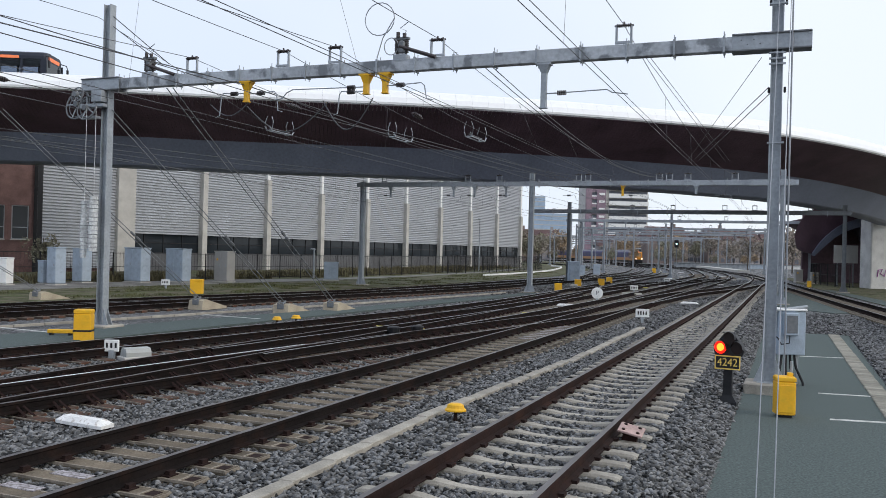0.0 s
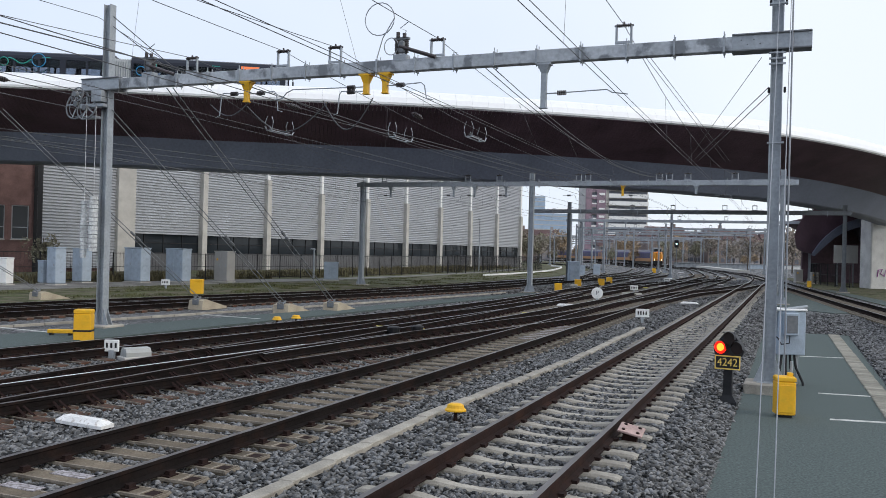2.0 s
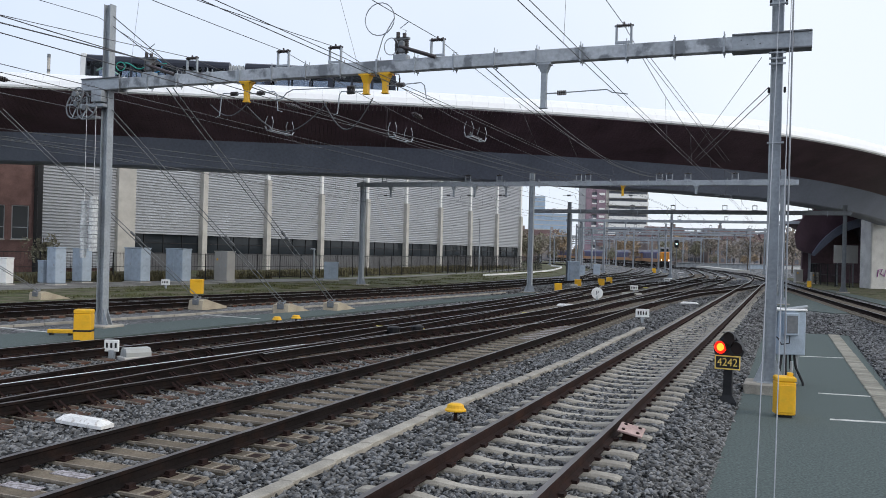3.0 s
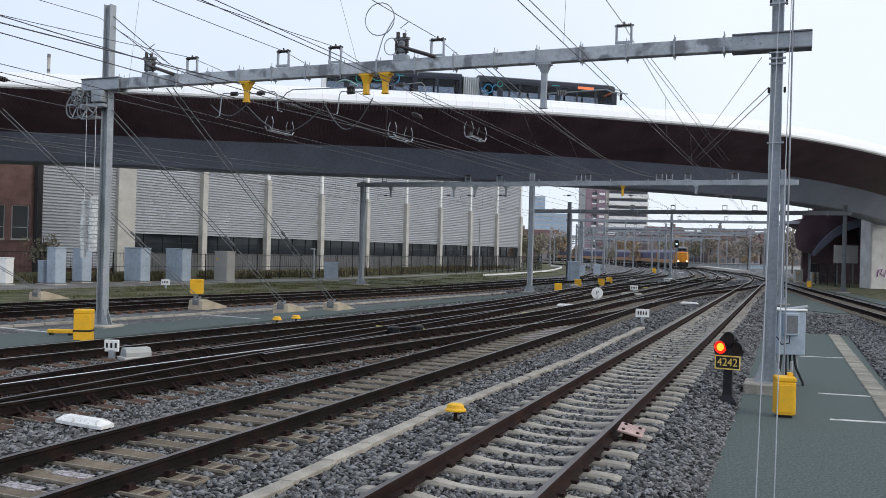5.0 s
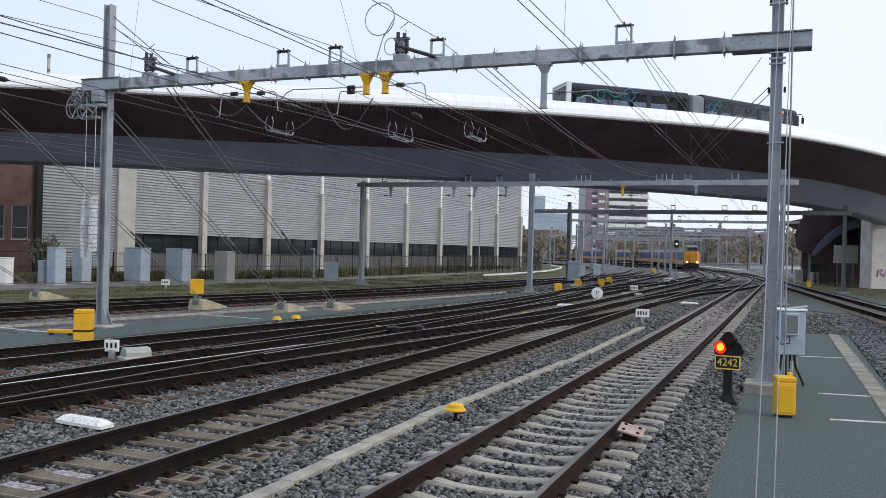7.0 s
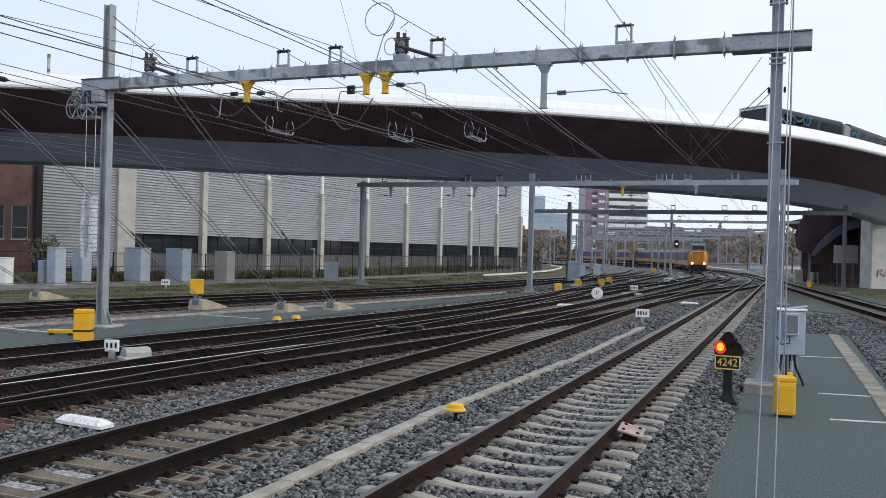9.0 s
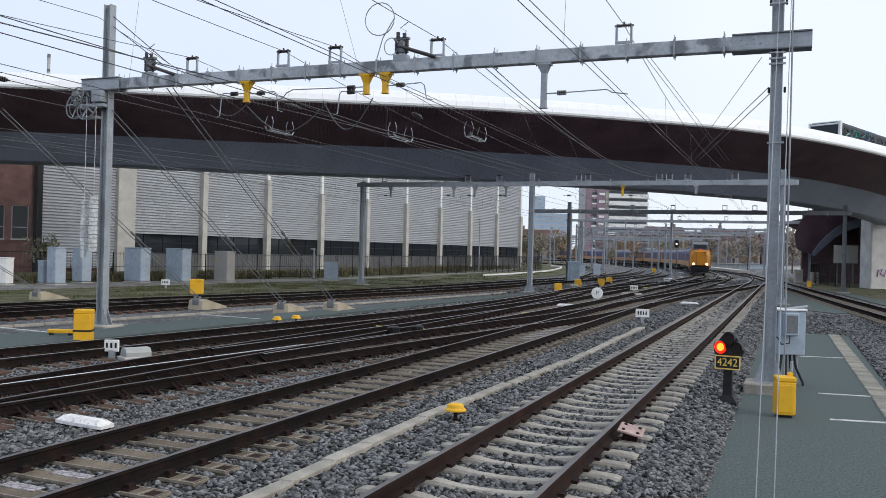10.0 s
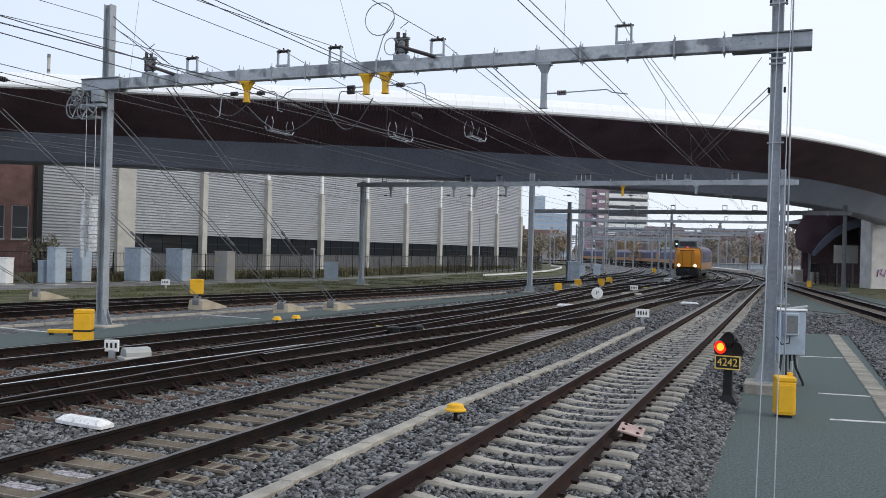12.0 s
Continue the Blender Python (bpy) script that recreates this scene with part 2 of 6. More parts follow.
# ---------------------------------------------------------------- building blocks
class Shape:
    """Gathers faces of several materials into one mesh."""

    def __init__(self, *materials):
        self.v, self.f, self.i, self.mats, self.smooth = [], [], [], materials, False

    def face_block(self, verts, faces, mi=0):
        base = len(self.v)
        self.v.extend([tuple(p) for p in verts])
        self.f.extend([tuple(base + k for k in q) for q in faces])
        self.i.extend([mi] * len(faces))

    def box(self, c, size, m=None, mi=0, taper=1.0, bevel=0.0):
        x, y, z = (k / 2 for k in size)
        if bevel:
            e = min(bevel, x * 0.9, y * 0.9, z * 0.9)
            lo = [(-x + e, -y, 0), (x - e, -y, 0), (x, -y + e, 0), (x, y - e, 0), (x - e, y, 0), (-x + e, y, 0), (-x, y - e, 0), (-x, -y + e, 0)]
            rings = []
            for zz, k in ((-z, e), (-z + e, 0), (z - e, 0), (z, e)):
                rings.append([((abs(px) - k) * (1 if px > 0 else -1) if abs(px) > k else px, (abs(py) - k) * (1 if py > 0 else -1) if abs(py) > k else py, zz) for px, py, _ in lo])
            vs = [p for r in rings for p in r]
            fs = [(r * 8 + j, r * 8 + (j + 1) % 8, r * 8 + 8 + (j + 1) % 8, r * 8 + 8 + j) for r in range(3) for j in range(8)]
            fs += [tuple(range(7, -1, -1)), tuple(range(24, 32))]
        else:
            t = taper
            vs = [(-x, -y, -z), (x, -y, -z), (x, y, -z), (-x, y, -z), (-x * t, -y * t, z), (x * t, -y * t, z), (x * t, y * t, z), (-x * t, y * t, z)]
            fs = [(3, 2, 1, 0), (4, 5, 6, 7), (0, 1, 5, 4), (1, 2, 6, 5), (2, 3, 7, 6), (3, 0, 4, 7)]
        mm = Matrix.Translation(c) if m is None else m @ Matrix.Translation(c)
        self.face_block([mm @ Vector(p) for p in vs], fs, mi)
        return self

    def tube(self, a, b, r, n=8, mi=0, r2=None, caps=True):
        a, b = Vector(a), Vector(b)
        q = (b - a).to_track_quat("Z", "Y")
        r2 = r if r2 is None else r2
        vs = [p + q @ Vector((math.cos(2 * math.pi * k / n) * rr, math.sin(2 * math.pi * k / n) * rr, 0)) for p, rr in ((a, r), (b, r2)) for k in range(n)]
        fs = [(k, (k + 1) % n, n + (k + 1) % n, n + k) for k in range(n)]
        if caps:
            fs += [tuple(range(n - 1, -1, -1)), tuple(range(n, 2 * n))]
        self.face_block(vs, fs, mi)
        return self

    def line(self, pts, r, n=5, mi=0):
        """A round wire or pipe through points."""
        pts = [Vector(p) for p in pts]
        vs, fs = [], []
        for k, p in enumerate(pts):
            d = pts[min(k + 1, len(pts) - 1)] - pts[max(k - 1, 0)]
            q = d.to_track_quat("Z", "Y")
            vs += [p + q @ Vector((math.cos(2 * math.pi * j / n) * r, math.sin(2 * math.pi * j / n) * r, 0)) for j in range(n)]
        for k in range(len(pts) - 1):
            fs += [(k * n + j, k * n + (j + 1) % n, (k + 1) * n + (j + 1) % n, (k + 1) * n + j) for j in range(n)]
        fs += [tuple(range(n - 1, -1, -1)), tuple((len(pts) - 1) * n + j for j in range(n))]
        self.face_block(vs, fs, mi)
        return self

    def sweep(self, rings, mis=None, closed=True, caps=False):
        """Skins rings of equal length; mis: the material of each strip."""
        n = len(rings[0])
        base = len(self.v)
        for r in rings:
            self.v.extend([tuple(p) for p in r])
        for k in range(len(rings) - 1):
            for j in range(n if closed else n - 1):
                if mis and mis[j] is None:
                    continue
                self.f.append((base + k * n + j, base + k * n + (j + 1) % n, base + (k + 1) * n + (j + 1) % n, base + (k + 1) * n + j))
                self.i.append(mis[j] if mis else 0)
        if caps:
            self.f.append(tuple(base + j for j in range(n - 1, -1, -1)))
            self.f.append(tuple(base + (len(rings) - 1) * n + j for j in range(n)))
            self.i += [0, 0]
        return self

    def prism(self, outline, z0, z1, m=None, mi=0):
        """An upright solid over a flat outline."""
        n = len(outline)
        vs = [Vector((x, y, z0)) for x, y in outline] + [Vector((x, y, z1)) for x, y in outline]
        if m is not None:
            vs = [m @ p for p in vs]
        self.face_block(vs, [(k, (k + 1) % n, n + (k + 1) % n, n + k) for k in range(n)] + [tuple(range(n - 1, -1, -1)), tuple(range(n, 2 * n))], mi)
        return self

    def mesh(self, name):
        me = bpy.data.meshes.new(name)
        me.from_pydata(self.v, [], self.f)
        for m in self.mats:
            me.materials.append(m)
        me.polygons.foreach_set("material_index", self.i)
        if self.smooth:
            me.polygons.foreach_set("use_smooth", [True] * len(self.f))
        me.update()
        return me


def part(name, shape, parent=None, label="", m=None):
    ob = new(name, shape.mesh(name) if isinstance(shape, Shape) else shape)
    ob.parent = parent
    if m is not None:
        ob.matrix_basis = m
    if label:
        ob["label"] = label
    return ob


def thing(name, label, category, group="", m=None, kind=""):
    ob = tagged(new(name), label, category, group, kind)
    ob.empty_display_size = 0.2
    if m is not None:
        ob.matrix_basis = m
    return ob


def curve_through(pts, step):
    """Evenly spaced points on a smooth curve through control points."""
    pts = [Vector(p) for p in pts]
    ext = [pts[0] * 2 - pts[1]] + pts + [pts[-1] * 2 - pts[-2]]
    dense = []
    for k in range(1, len(ext) - 2):
        a, b, c, d = ext[k - 1:k + 3]
        for j in range(60):
            u = j / 60
            dense.append(0.5 * (2 * b + (c - a) * u + (2 * a - 5 * b + 4 * c - d) * u * u + (3 * b - a - 3 * c + d) * u ** 3))
    dense.append(pts[-1])
    out, left = [dense[0]], step
    for p, q in zip(dense, dense[1:]):
        seg = (q - p).length
        pos = 0.0
        while seg - pos >= left:
            pos += left
            out.append(p.lerp(q, pos / seg))
            left = step
        left -= seg - pos
    return out


# the yard's own axes: s along the straight tracks, o across them to the right
AX, OX = Vector((0.3786, 0.9256, 0)), Vector((0.9256, -0.3786, 0))
YAW = math.degrees(math.atan2(-0.3786, 0.9256))


def yard(s, o, z=0.0):
    return AX * s + OX * o + Vector((0, 0, z))


def at_yard(s, o, z=0.0, turn=0.0):
    """The pose of a thing in the yard, its y axis along the tracks."""
    p = yard(s, o, z)
    return pose(p.x, p.y, p.z, 0, 0, YAW + turn)


# ---------------------------------------------------------------- ground
PATH_Z = -0.5


def ground_height(s, o):
    def ease(a, b, x):
        u = min(1, max(0, (x - a) / (b - a)))
        return u * u * (3 - 2 * u)
    z = -0.268
    dip = ease(-1.6, -0.75, o) * (1 - ease(2.6, 4.2, o)) * (1 - ease(36.5, 48, s)) * 0.256
    return z - dip


def ground():
    ss = [-600, -200, -60, -20] + [k * 1.0 for k in range(-10, 62)] + [70, 85, 110, 150, 220, 350, 600, 1000, 1800, 3000]
    oo = [-2600, -1200, -500, -200, -80, -40, -26, -20, -14] + [-12 + k * 0.35 for k in range(58)] + [10, 14, 25, 60, 150, 400, 1000, 2600]
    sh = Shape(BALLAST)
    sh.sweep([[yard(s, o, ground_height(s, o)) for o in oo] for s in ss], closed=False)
    g = part("ground", sh)
    tagged(g, "dark grey crushed stone ballast bed of the railway yard", "ground", kind="structure")


ground()


def slab(name, outline, z0, z1, material, label, category):
    """A flat strip of paving laid on the ground; outline in yard coordinates."""
    sh = Shape(material)
    sh.prism([tuple(yard(s, o).xy) for s, o in reversed(outline)], z0, z1)
    return tagged(part(name, sh), label, category, kind="structure")


def ragged(o, s0, s1, step, amount):
    """An uneven edge along the tracks."""
    n = int(abs(s1 - s0) / step)
    return [(s0 + (s1 - s0) * k / n, o + amount * noise.noise((s0 + (s1 - s0) * k / n * 1.7, o, 3.0))) for k in range(n + 1)]


slab("pavement", ragged(-.97, -6, 36.3, .3, .07) + ragged(2.16, 36.3, -6, .6, .05), -0.9, PATH_Z, PATH, "green-grey asphalt walkway beside the tracks", "path")
slab("pavement", [(78, -.05), (61.5, 1.7), (51.5, 2.85), (48, 3.2), (46.5, 2.2), (47.7, 1.21), (49.3, 0), (52, -1.0), (66, -1.1)], -.6, -.235, PATH, "green-grey asphalt walkway beside the siding", "path")
slab("verge", [(40, 7.6), (55, 5.6), (67, 4.3), (82, 2.7), (95, 1.5), (130, -1), (130, 26), (40, 26)], -.6, -.235, SOIL, "brown weedy soil beside the siding", "ground")
slab("pavement", [(40, 7.62), (55, 5.62), (67, 4.32), (82, 2.72), (82, 3.6), (67, 5.6), (55, 7.3), (40, 9.6)], -.5, -.226, PATH, "dark asphalt strip beyond the siding", "path")
slab("pavement", [(-4, -21.5), (12, -20.0), (32, -17.4), (52, -15.4), (52, -14.4), (32, -16.0), (18, -16.8), (12, -17.2), (-4, -18.0)], -0.6, -0.16, PATH, "green-grey asphalt walkway between the tracks", "path")


# ---------------------------------------------------------------- tracks
FAR_BEND = [(94, 0), (122, -1.3), (170, -8.5), (205, -18), (233, -28), (272, -51), (317, -86), (367, -135)]


def bend(o, spread=1.0):
    """The far part of a track that runs parallel to the bend at the end of the yard."""
    return [(s, o * spread + d) for s, d in FAR_BEND]


RAIL_PROFILE = [(-.036, 0), (.036, 0), (.037, -.04), (.012, -.055), (.012, -.135), (.075, -.155), (.075, -.172), (-.075, -.172), (-.075, -.155), (-.012, -.135), (-.012, -.055), (-.037, -.04)]


def rail_shape(pts, offset, material_side, material_top):
    sh = Shape(material_side, material_top)
    rings = []
    for k, p in enumerate(pts):
        d = (pts[min(k + 1, len(pts) - 1)] - pts[max(k - 1, 0)]).normalized()
        side = Vector((d.y, -d.x, 0))
        rings.append([p + side * (offset + x) + Vector((0, 0, z)) for x, z in RAIL_PROFILE])
    sh.sweep(rings, [1] + [0] * 11, caps=True)
    return sh


def sleeper_concrete():
    """A waisted concrete sleeper: raised rail seats, a dipped middle, clips at both rails."""
    sh = Shape(CONCRETE, RAIL_SIDE)
    prof = [(-1.26, -.205, .115), (-1.2, -.186, .12), (-.95, -.174, .125), (-.55, -.172, .12), (-.32, -.2, .1), (0, -.208, .095), (.32, -.2, .1), (.55, -.172, .12), (.95, -.174, .125), (1.2, -.186, .12), (1.26, -.205, .115)]
    sh.sweep([[(x, -w * .82 - .03, -.4), (x, -w * .82, z - .03), (x, -w * .82 + .02, z), (x, w * .82 - .02, z), (x, w * .82, z - .03), (x, w * .82 + .03, -.4)] for x, z, w in prof], caps=True)
    for c in (-.7525, .7525):
        for q in (-.1, .1):
            sh.box((c + q, 0, -.155), (.07, .12, .045), mi=1)
    return sh.mesh("sleeper")


def sleeper_flat(material, half, clip=True):
    """A flat sleeper with chamfered edges and iron base plates under the rails; the worn ones have pale edges and framed ends."""
    sh = Shape(material, RAIL_SIDE, SLEEPER_EDGE)
    if half < 1.29:
        for q in (-1, 1):
            sh.box((0, q * .125, -.196), (2 * half + .01, .022, .03), mi=2)
            sh.box((q * (half + .005), 0, -.208), (.03, .27, .032), mi=2)
            sh.box((q * (half - .2), 0, -.19), (.022, .25, .026), mi=2)
            sh.box((q * (half - .1), 0, -.188), (.13, .15, .01), mi=1)
    sh.sweep([[(x, -.13, -.4), (x, -.13, -.2), (x, -.115, -.186), (x, .115, -.186), (x, .13, -.2), (x, .13, -.4)] for x in (-half, -half + .01, half - .01, half)], caps=True)
    if half >= 1.29:
        for q in (-1, 1):
            sh.box((0, q * .122, -.191), (2 * half + .006, .014, .022), mi=2)
    for c in (-.7525, .7525):
        sh.box((c, 0, -.18), (.34, .16, .02), mi=1)
        if half > 1.4:
            for q in (-1, 1):
                sh.tube((c + q * .07, -.05, -.06), (c + q * .3, -.07, -.175), .022, 4, mi=1)
                sh.tube((c + q * .07, .05, -.06), (c + q * .3, .07, -.175), .022, 4, mi=1)
        for q in (-.12, .12):
            sh.box((c + q, 0, -.15), (.06, .1, .05), mi=1)
    return sh.mesh("sleeper")


CONCRETE_SLEEPER, BEIGE_SLEEPER, TIMBER_SLEEPER, PLAIN_TIMBER = sleeper_concrete(), sleeper_flat(SLEEPER_BEIGE, 1.28), sleeper_flat(SLEEPER_TIMBER, 1.45), sleeper_flat(SLEEPER_TIMBER, 1.3)


def track(label, ctrl, sleeper, s0, s1, top=RAIL_TOP, spacing=0.6, side=RAIL_DARK, lift=0.0, sink=0.0):
    pts = curve_through([yard(s, o, lift) for s, o in ctrl], 1.0)
    t = thing("railway_track", label, "railway track", "tracks of the yard")
    t["kind"] = "structure"
    for off in (-.7525, .7525):
        part("rail", rail_shape(pts, off, side, top), t, "dark rusty steel rail")
    fine = curve_through([yard(s, o) for s, o in ctrl], spacing)
    rnd = random.Random(len(label))
    for k in range(1, len(fine) - 1):
        if s0 <= fine[k].dot(AX) <= s1:
            d = fine[k + 1] - fine[k - 1]
            turn = math.degrees(math.atan2(-d.x, d.y)) + rnd.uniform(-1.2, 1.2)
            part("sleeper", sleeper, t, m=pose(fine[k].x, fine[k].y, rnd.uniform(-.008, .004) - sink, rnd.uniform(-.5, .5), 0, turn))
    return t


def tracks():
    track("straight railway track on pale concrete sleepers in ballast", [(-8, -3.02), (40, -3.02), (80, -3.05)] + bend(-3.0), CONCRETE_SLEEPER, -7, 125, RAIL_WORN, side=RAIL_SIDE)
    track("railway track on worn beige sleepers in ballast", [(-8, -7.2), (20, -7.2), (50, -7.3)] + bend(-7.0), BEIGE_SLEEPER, -7, 125, RAIL_WORN)
    track("railway track on dark timber sleepers leading into points", [(-8, -11.68), (26, -11.68), (38, -11.9), (52, -12.6)], TIMBER_SLEEPER, -7, 50, RAIL_WORN)
    track("curved crossover track with polished rails", [(-8, -12.75), (2, -12.0), (9.5, -11.25), (17, -10.25), (25.7, -8.95), (34, -7.75), (42, -7.3), (50, -7.3)], TIMBER_SLEEPER, -2, 46, RAIL_WORN, lift=.006, sink=.014)
    # one rail laid over the crossover's, its sheen painted pale
    pts = curve_through([yard(s, o, .011) for s, o in ((-8, -12.75), (2, -12.0), (9.5, -11.25), (17, -10.3), (18, -10.15))], 1.0)
    tagged(part("painted_shine_rail", rail_shape(pts, -.7525, RAIL_DARK, RAIL_BRIGHT)), "bright switch rail with painted shine beside darker rails", "rail", kind="structure")
    track("main railway track curving away under the bridge", [(16, -11.5), (26, -10.7), (38, -10.2), (51, -10.05)] + bend(-10.25), BEIGE_SLEEPER, 28, 130)
    track("railway track of dark rails beside the walkway", [(-8, -17.9), (13, -15.2), (20, -14.3), (30, -13.2), (40, -12.7), (52, -13.0), (70, -13.8)] + bend(-14.9), PLAIN_TIMBER, -7, 110)
    track("far railway track at the foot of a grassy strip", [(-6, -29.5), (10, -27.6), (23, -26.3), (34, -24.4), (42, -22.8), (56, -21.5), (68, -20.9)] + bend(-19.7), PLAIN_TIMBER, 10, 60)
    track("far railway track of points beside the grassy strip", [(-6, -27.0), (10, -25.3), (20, -24.5), (31, -23.1), (38, -21.9), (49, -20.3), (58, -19.5), (75, -18.6)] + bend(-17.5), PLAIN_TIMBER, 10, 60)
    track("railway track beyond the walkway, curving off to a siding", [(5, 9.2), (20, 7.3), (40, 5.0), (55, 3.25), (67, 1.95), (82, .3)] + [(95, -1.1), (122, -4.5), (170, -14), (233, -36)], BEIGE_SLEEPER, 20, 80)
    track("connecting track between two main tracks", [(58, -12.9), (72, -11.9), (86, -9.2), (100, -7.3), (122, -8.3)], BEIGE_SLEEPER, 62, 98)
    track("connecting track crossing towards the siding", [(44, -7.2), (58, -6.3), (72, -4.2), (86, -3.1), (98, -3.0)], BEIGE_SLEEPER, 48, 90)
    track("distant curved track in the yard", [(78, -18.5), (100, -21.5), (130, -27), (165, -38), (200, -56), (240, -84)], TIMBER_SLEEPER, 80, 90)


tracks()


# ---------------------------------------------------------------- portals over the tracks
def h_column(sh, x, y, z0, z1, w=0.3, d=0.3, t=0.02, mi=0):
    """A rolled H section, flanges along the tracks."""
    sh.box((x - w / 2 + t / 2, y, (z0 + z1) / 2), (t, d, z1 - z0), mi=mi)
    sh.box((x + w / 2 - t / 2, y, (z0 + z1) / 2), (t, d, z1 - z0), mi=mi)
    sh.box((x, y, (z0 + z1) / 2), (w - 2 * t - .001, t, z1 - z0), mi=mi)


def mast(t, o, z0, z1, material, w=0.3, d=0.3):
    sh = Shape(material)
    h_column(sh, o, 0, z0 + .12, z1, w, d)
    sh.box((o, 0, z0 + .1), (w + .25, d + .25, .03))
    for q in (-1, 1):
        for r in (-1, 1):
            sh.prism([(0, 0), (.2, 0), (0, .5)], -.01, .01, Matrix.Translation((o + q * w / 2, r * d * .35, z0 + .11)) @ Euler((math.pi / 2, 0, 0 if q > 0 else math.pi)).to_matrix().to_4x4())
    part("mast", sh, t)
    fo = Shape(CONCRETE)
    fo.box((o, 0, z0 - .1), (1.0, .85, .42), bevel=.03)
    part("foundation", fo, t, "weathered concrete foundation block")


def portal(s, o0, o1, beam, masts, material, label, base=-.22, top=9.4, depth=0.36, collars=9, mast_w=.3):
    t = thing("catenary_portal", label, "catenary portal", "portals over the tracks", at_yard(s, 0))
    b = Shape(material)
    b.box(((o0 + o1) / 2, 0, beam), (o1 - o0, .24, depth), bevel=.012)
    part("beam", b, t)
    for k in range(collars):
        o = o0 + (o1 - o0) * (k + .7) / (collars + .4)
        c = Shape(GALV)
        c.box((o, 0, beam), (.045, .3, depth + .06))
        for q in (-.1, .1):
            c.tube((o, q, beam - depth / 2 - .09), (o, q, beam + depth / 2 + .13), .012, 6)
        part("collar", c, t)
    for o, base_z, top_z in masts:
        mast(t, o, base_z, top_z, GALV if material is not GALV_DARK else GALV_DARK, mast_w, mast_w)
    return t


def hoop(t, o, z, height=.42, width=.34):
    """A steel hoop on the beam that carries an insulator."""
    h = Shape(GALV)
    for q in (-1, 1):
        h.box((o + q * width / 2, 0, z + height / 2), (.05, .06, height), bevel=.006)
    h.box((o, 0, z + .06), (width + .06, .07, .05))
    hp = part("insulator_hoop", h, t)
    i = Shape(INSULATOR)
    zz = z + height
    i.tube((o - width / 2 - .05, 0, zz), (o + width / 2 + .05, 0, zz), .022, 8)
    for k in range(7):
        a = o - width / 2 + .02 + k * (width - .04) / 6
        i.tube((a - .012, 0, zz), (a + .012, 0, zz), .055 if k in (0, 6) else .042, 10)
    i.tube((o, 0, zz), (o, 0, zz + .09), .035, 8, r2=.02)
    part("insulator", i, hp, "dark brown ribbed insulator")


def hanger(t, o, z, material, length, label):
    """A tapered box bracket under the beam."""
    h = Shape(material)
    h.box((o, 0, z - .02), (.36, .26, .04))
    w1, d = .064, length
    h.sweep([[(o - w, -w, zz), (o + w, -w, zz), (o + w, w, zz), (o - w, w, zz)] for w, zz in ((.13, z - .04), (.08, z - .2), (w1, z - .24), (w1, z - d))], caps=True)
    h.box((o, 0, z - d - .012), (.17, .16, .024))
    return part("hanger", h, t, label)


def arm(t, o, z, reach, drop, material=GALV):
    """A registration arm: pipe, insulator, cranked end and steady clip."""
    a = Shape(material, INSULATOR)
    q = 1 if reach > 0 else -1
    a.tube((o, 0, z), (o + .28 * q, 0, z), .016, 6)
    for k in range(5):
        x = o + q * (.3 + k * .045)
        a.tube((x - .012, 0, z), (x + .012, 0, z), .06, 10, mi=1)
    a.line([(o + .28 * q, 0, z), (o + reach * .75, 0, z + .03), (o + reach * .82, 0, z - .05), (o + reach * .87, 0, z - drop), (o + reach, 0, z - drop - .04)], .015, 6)
    return part("registration_arm", a, t, "thin steel arm with ribbed insulator")


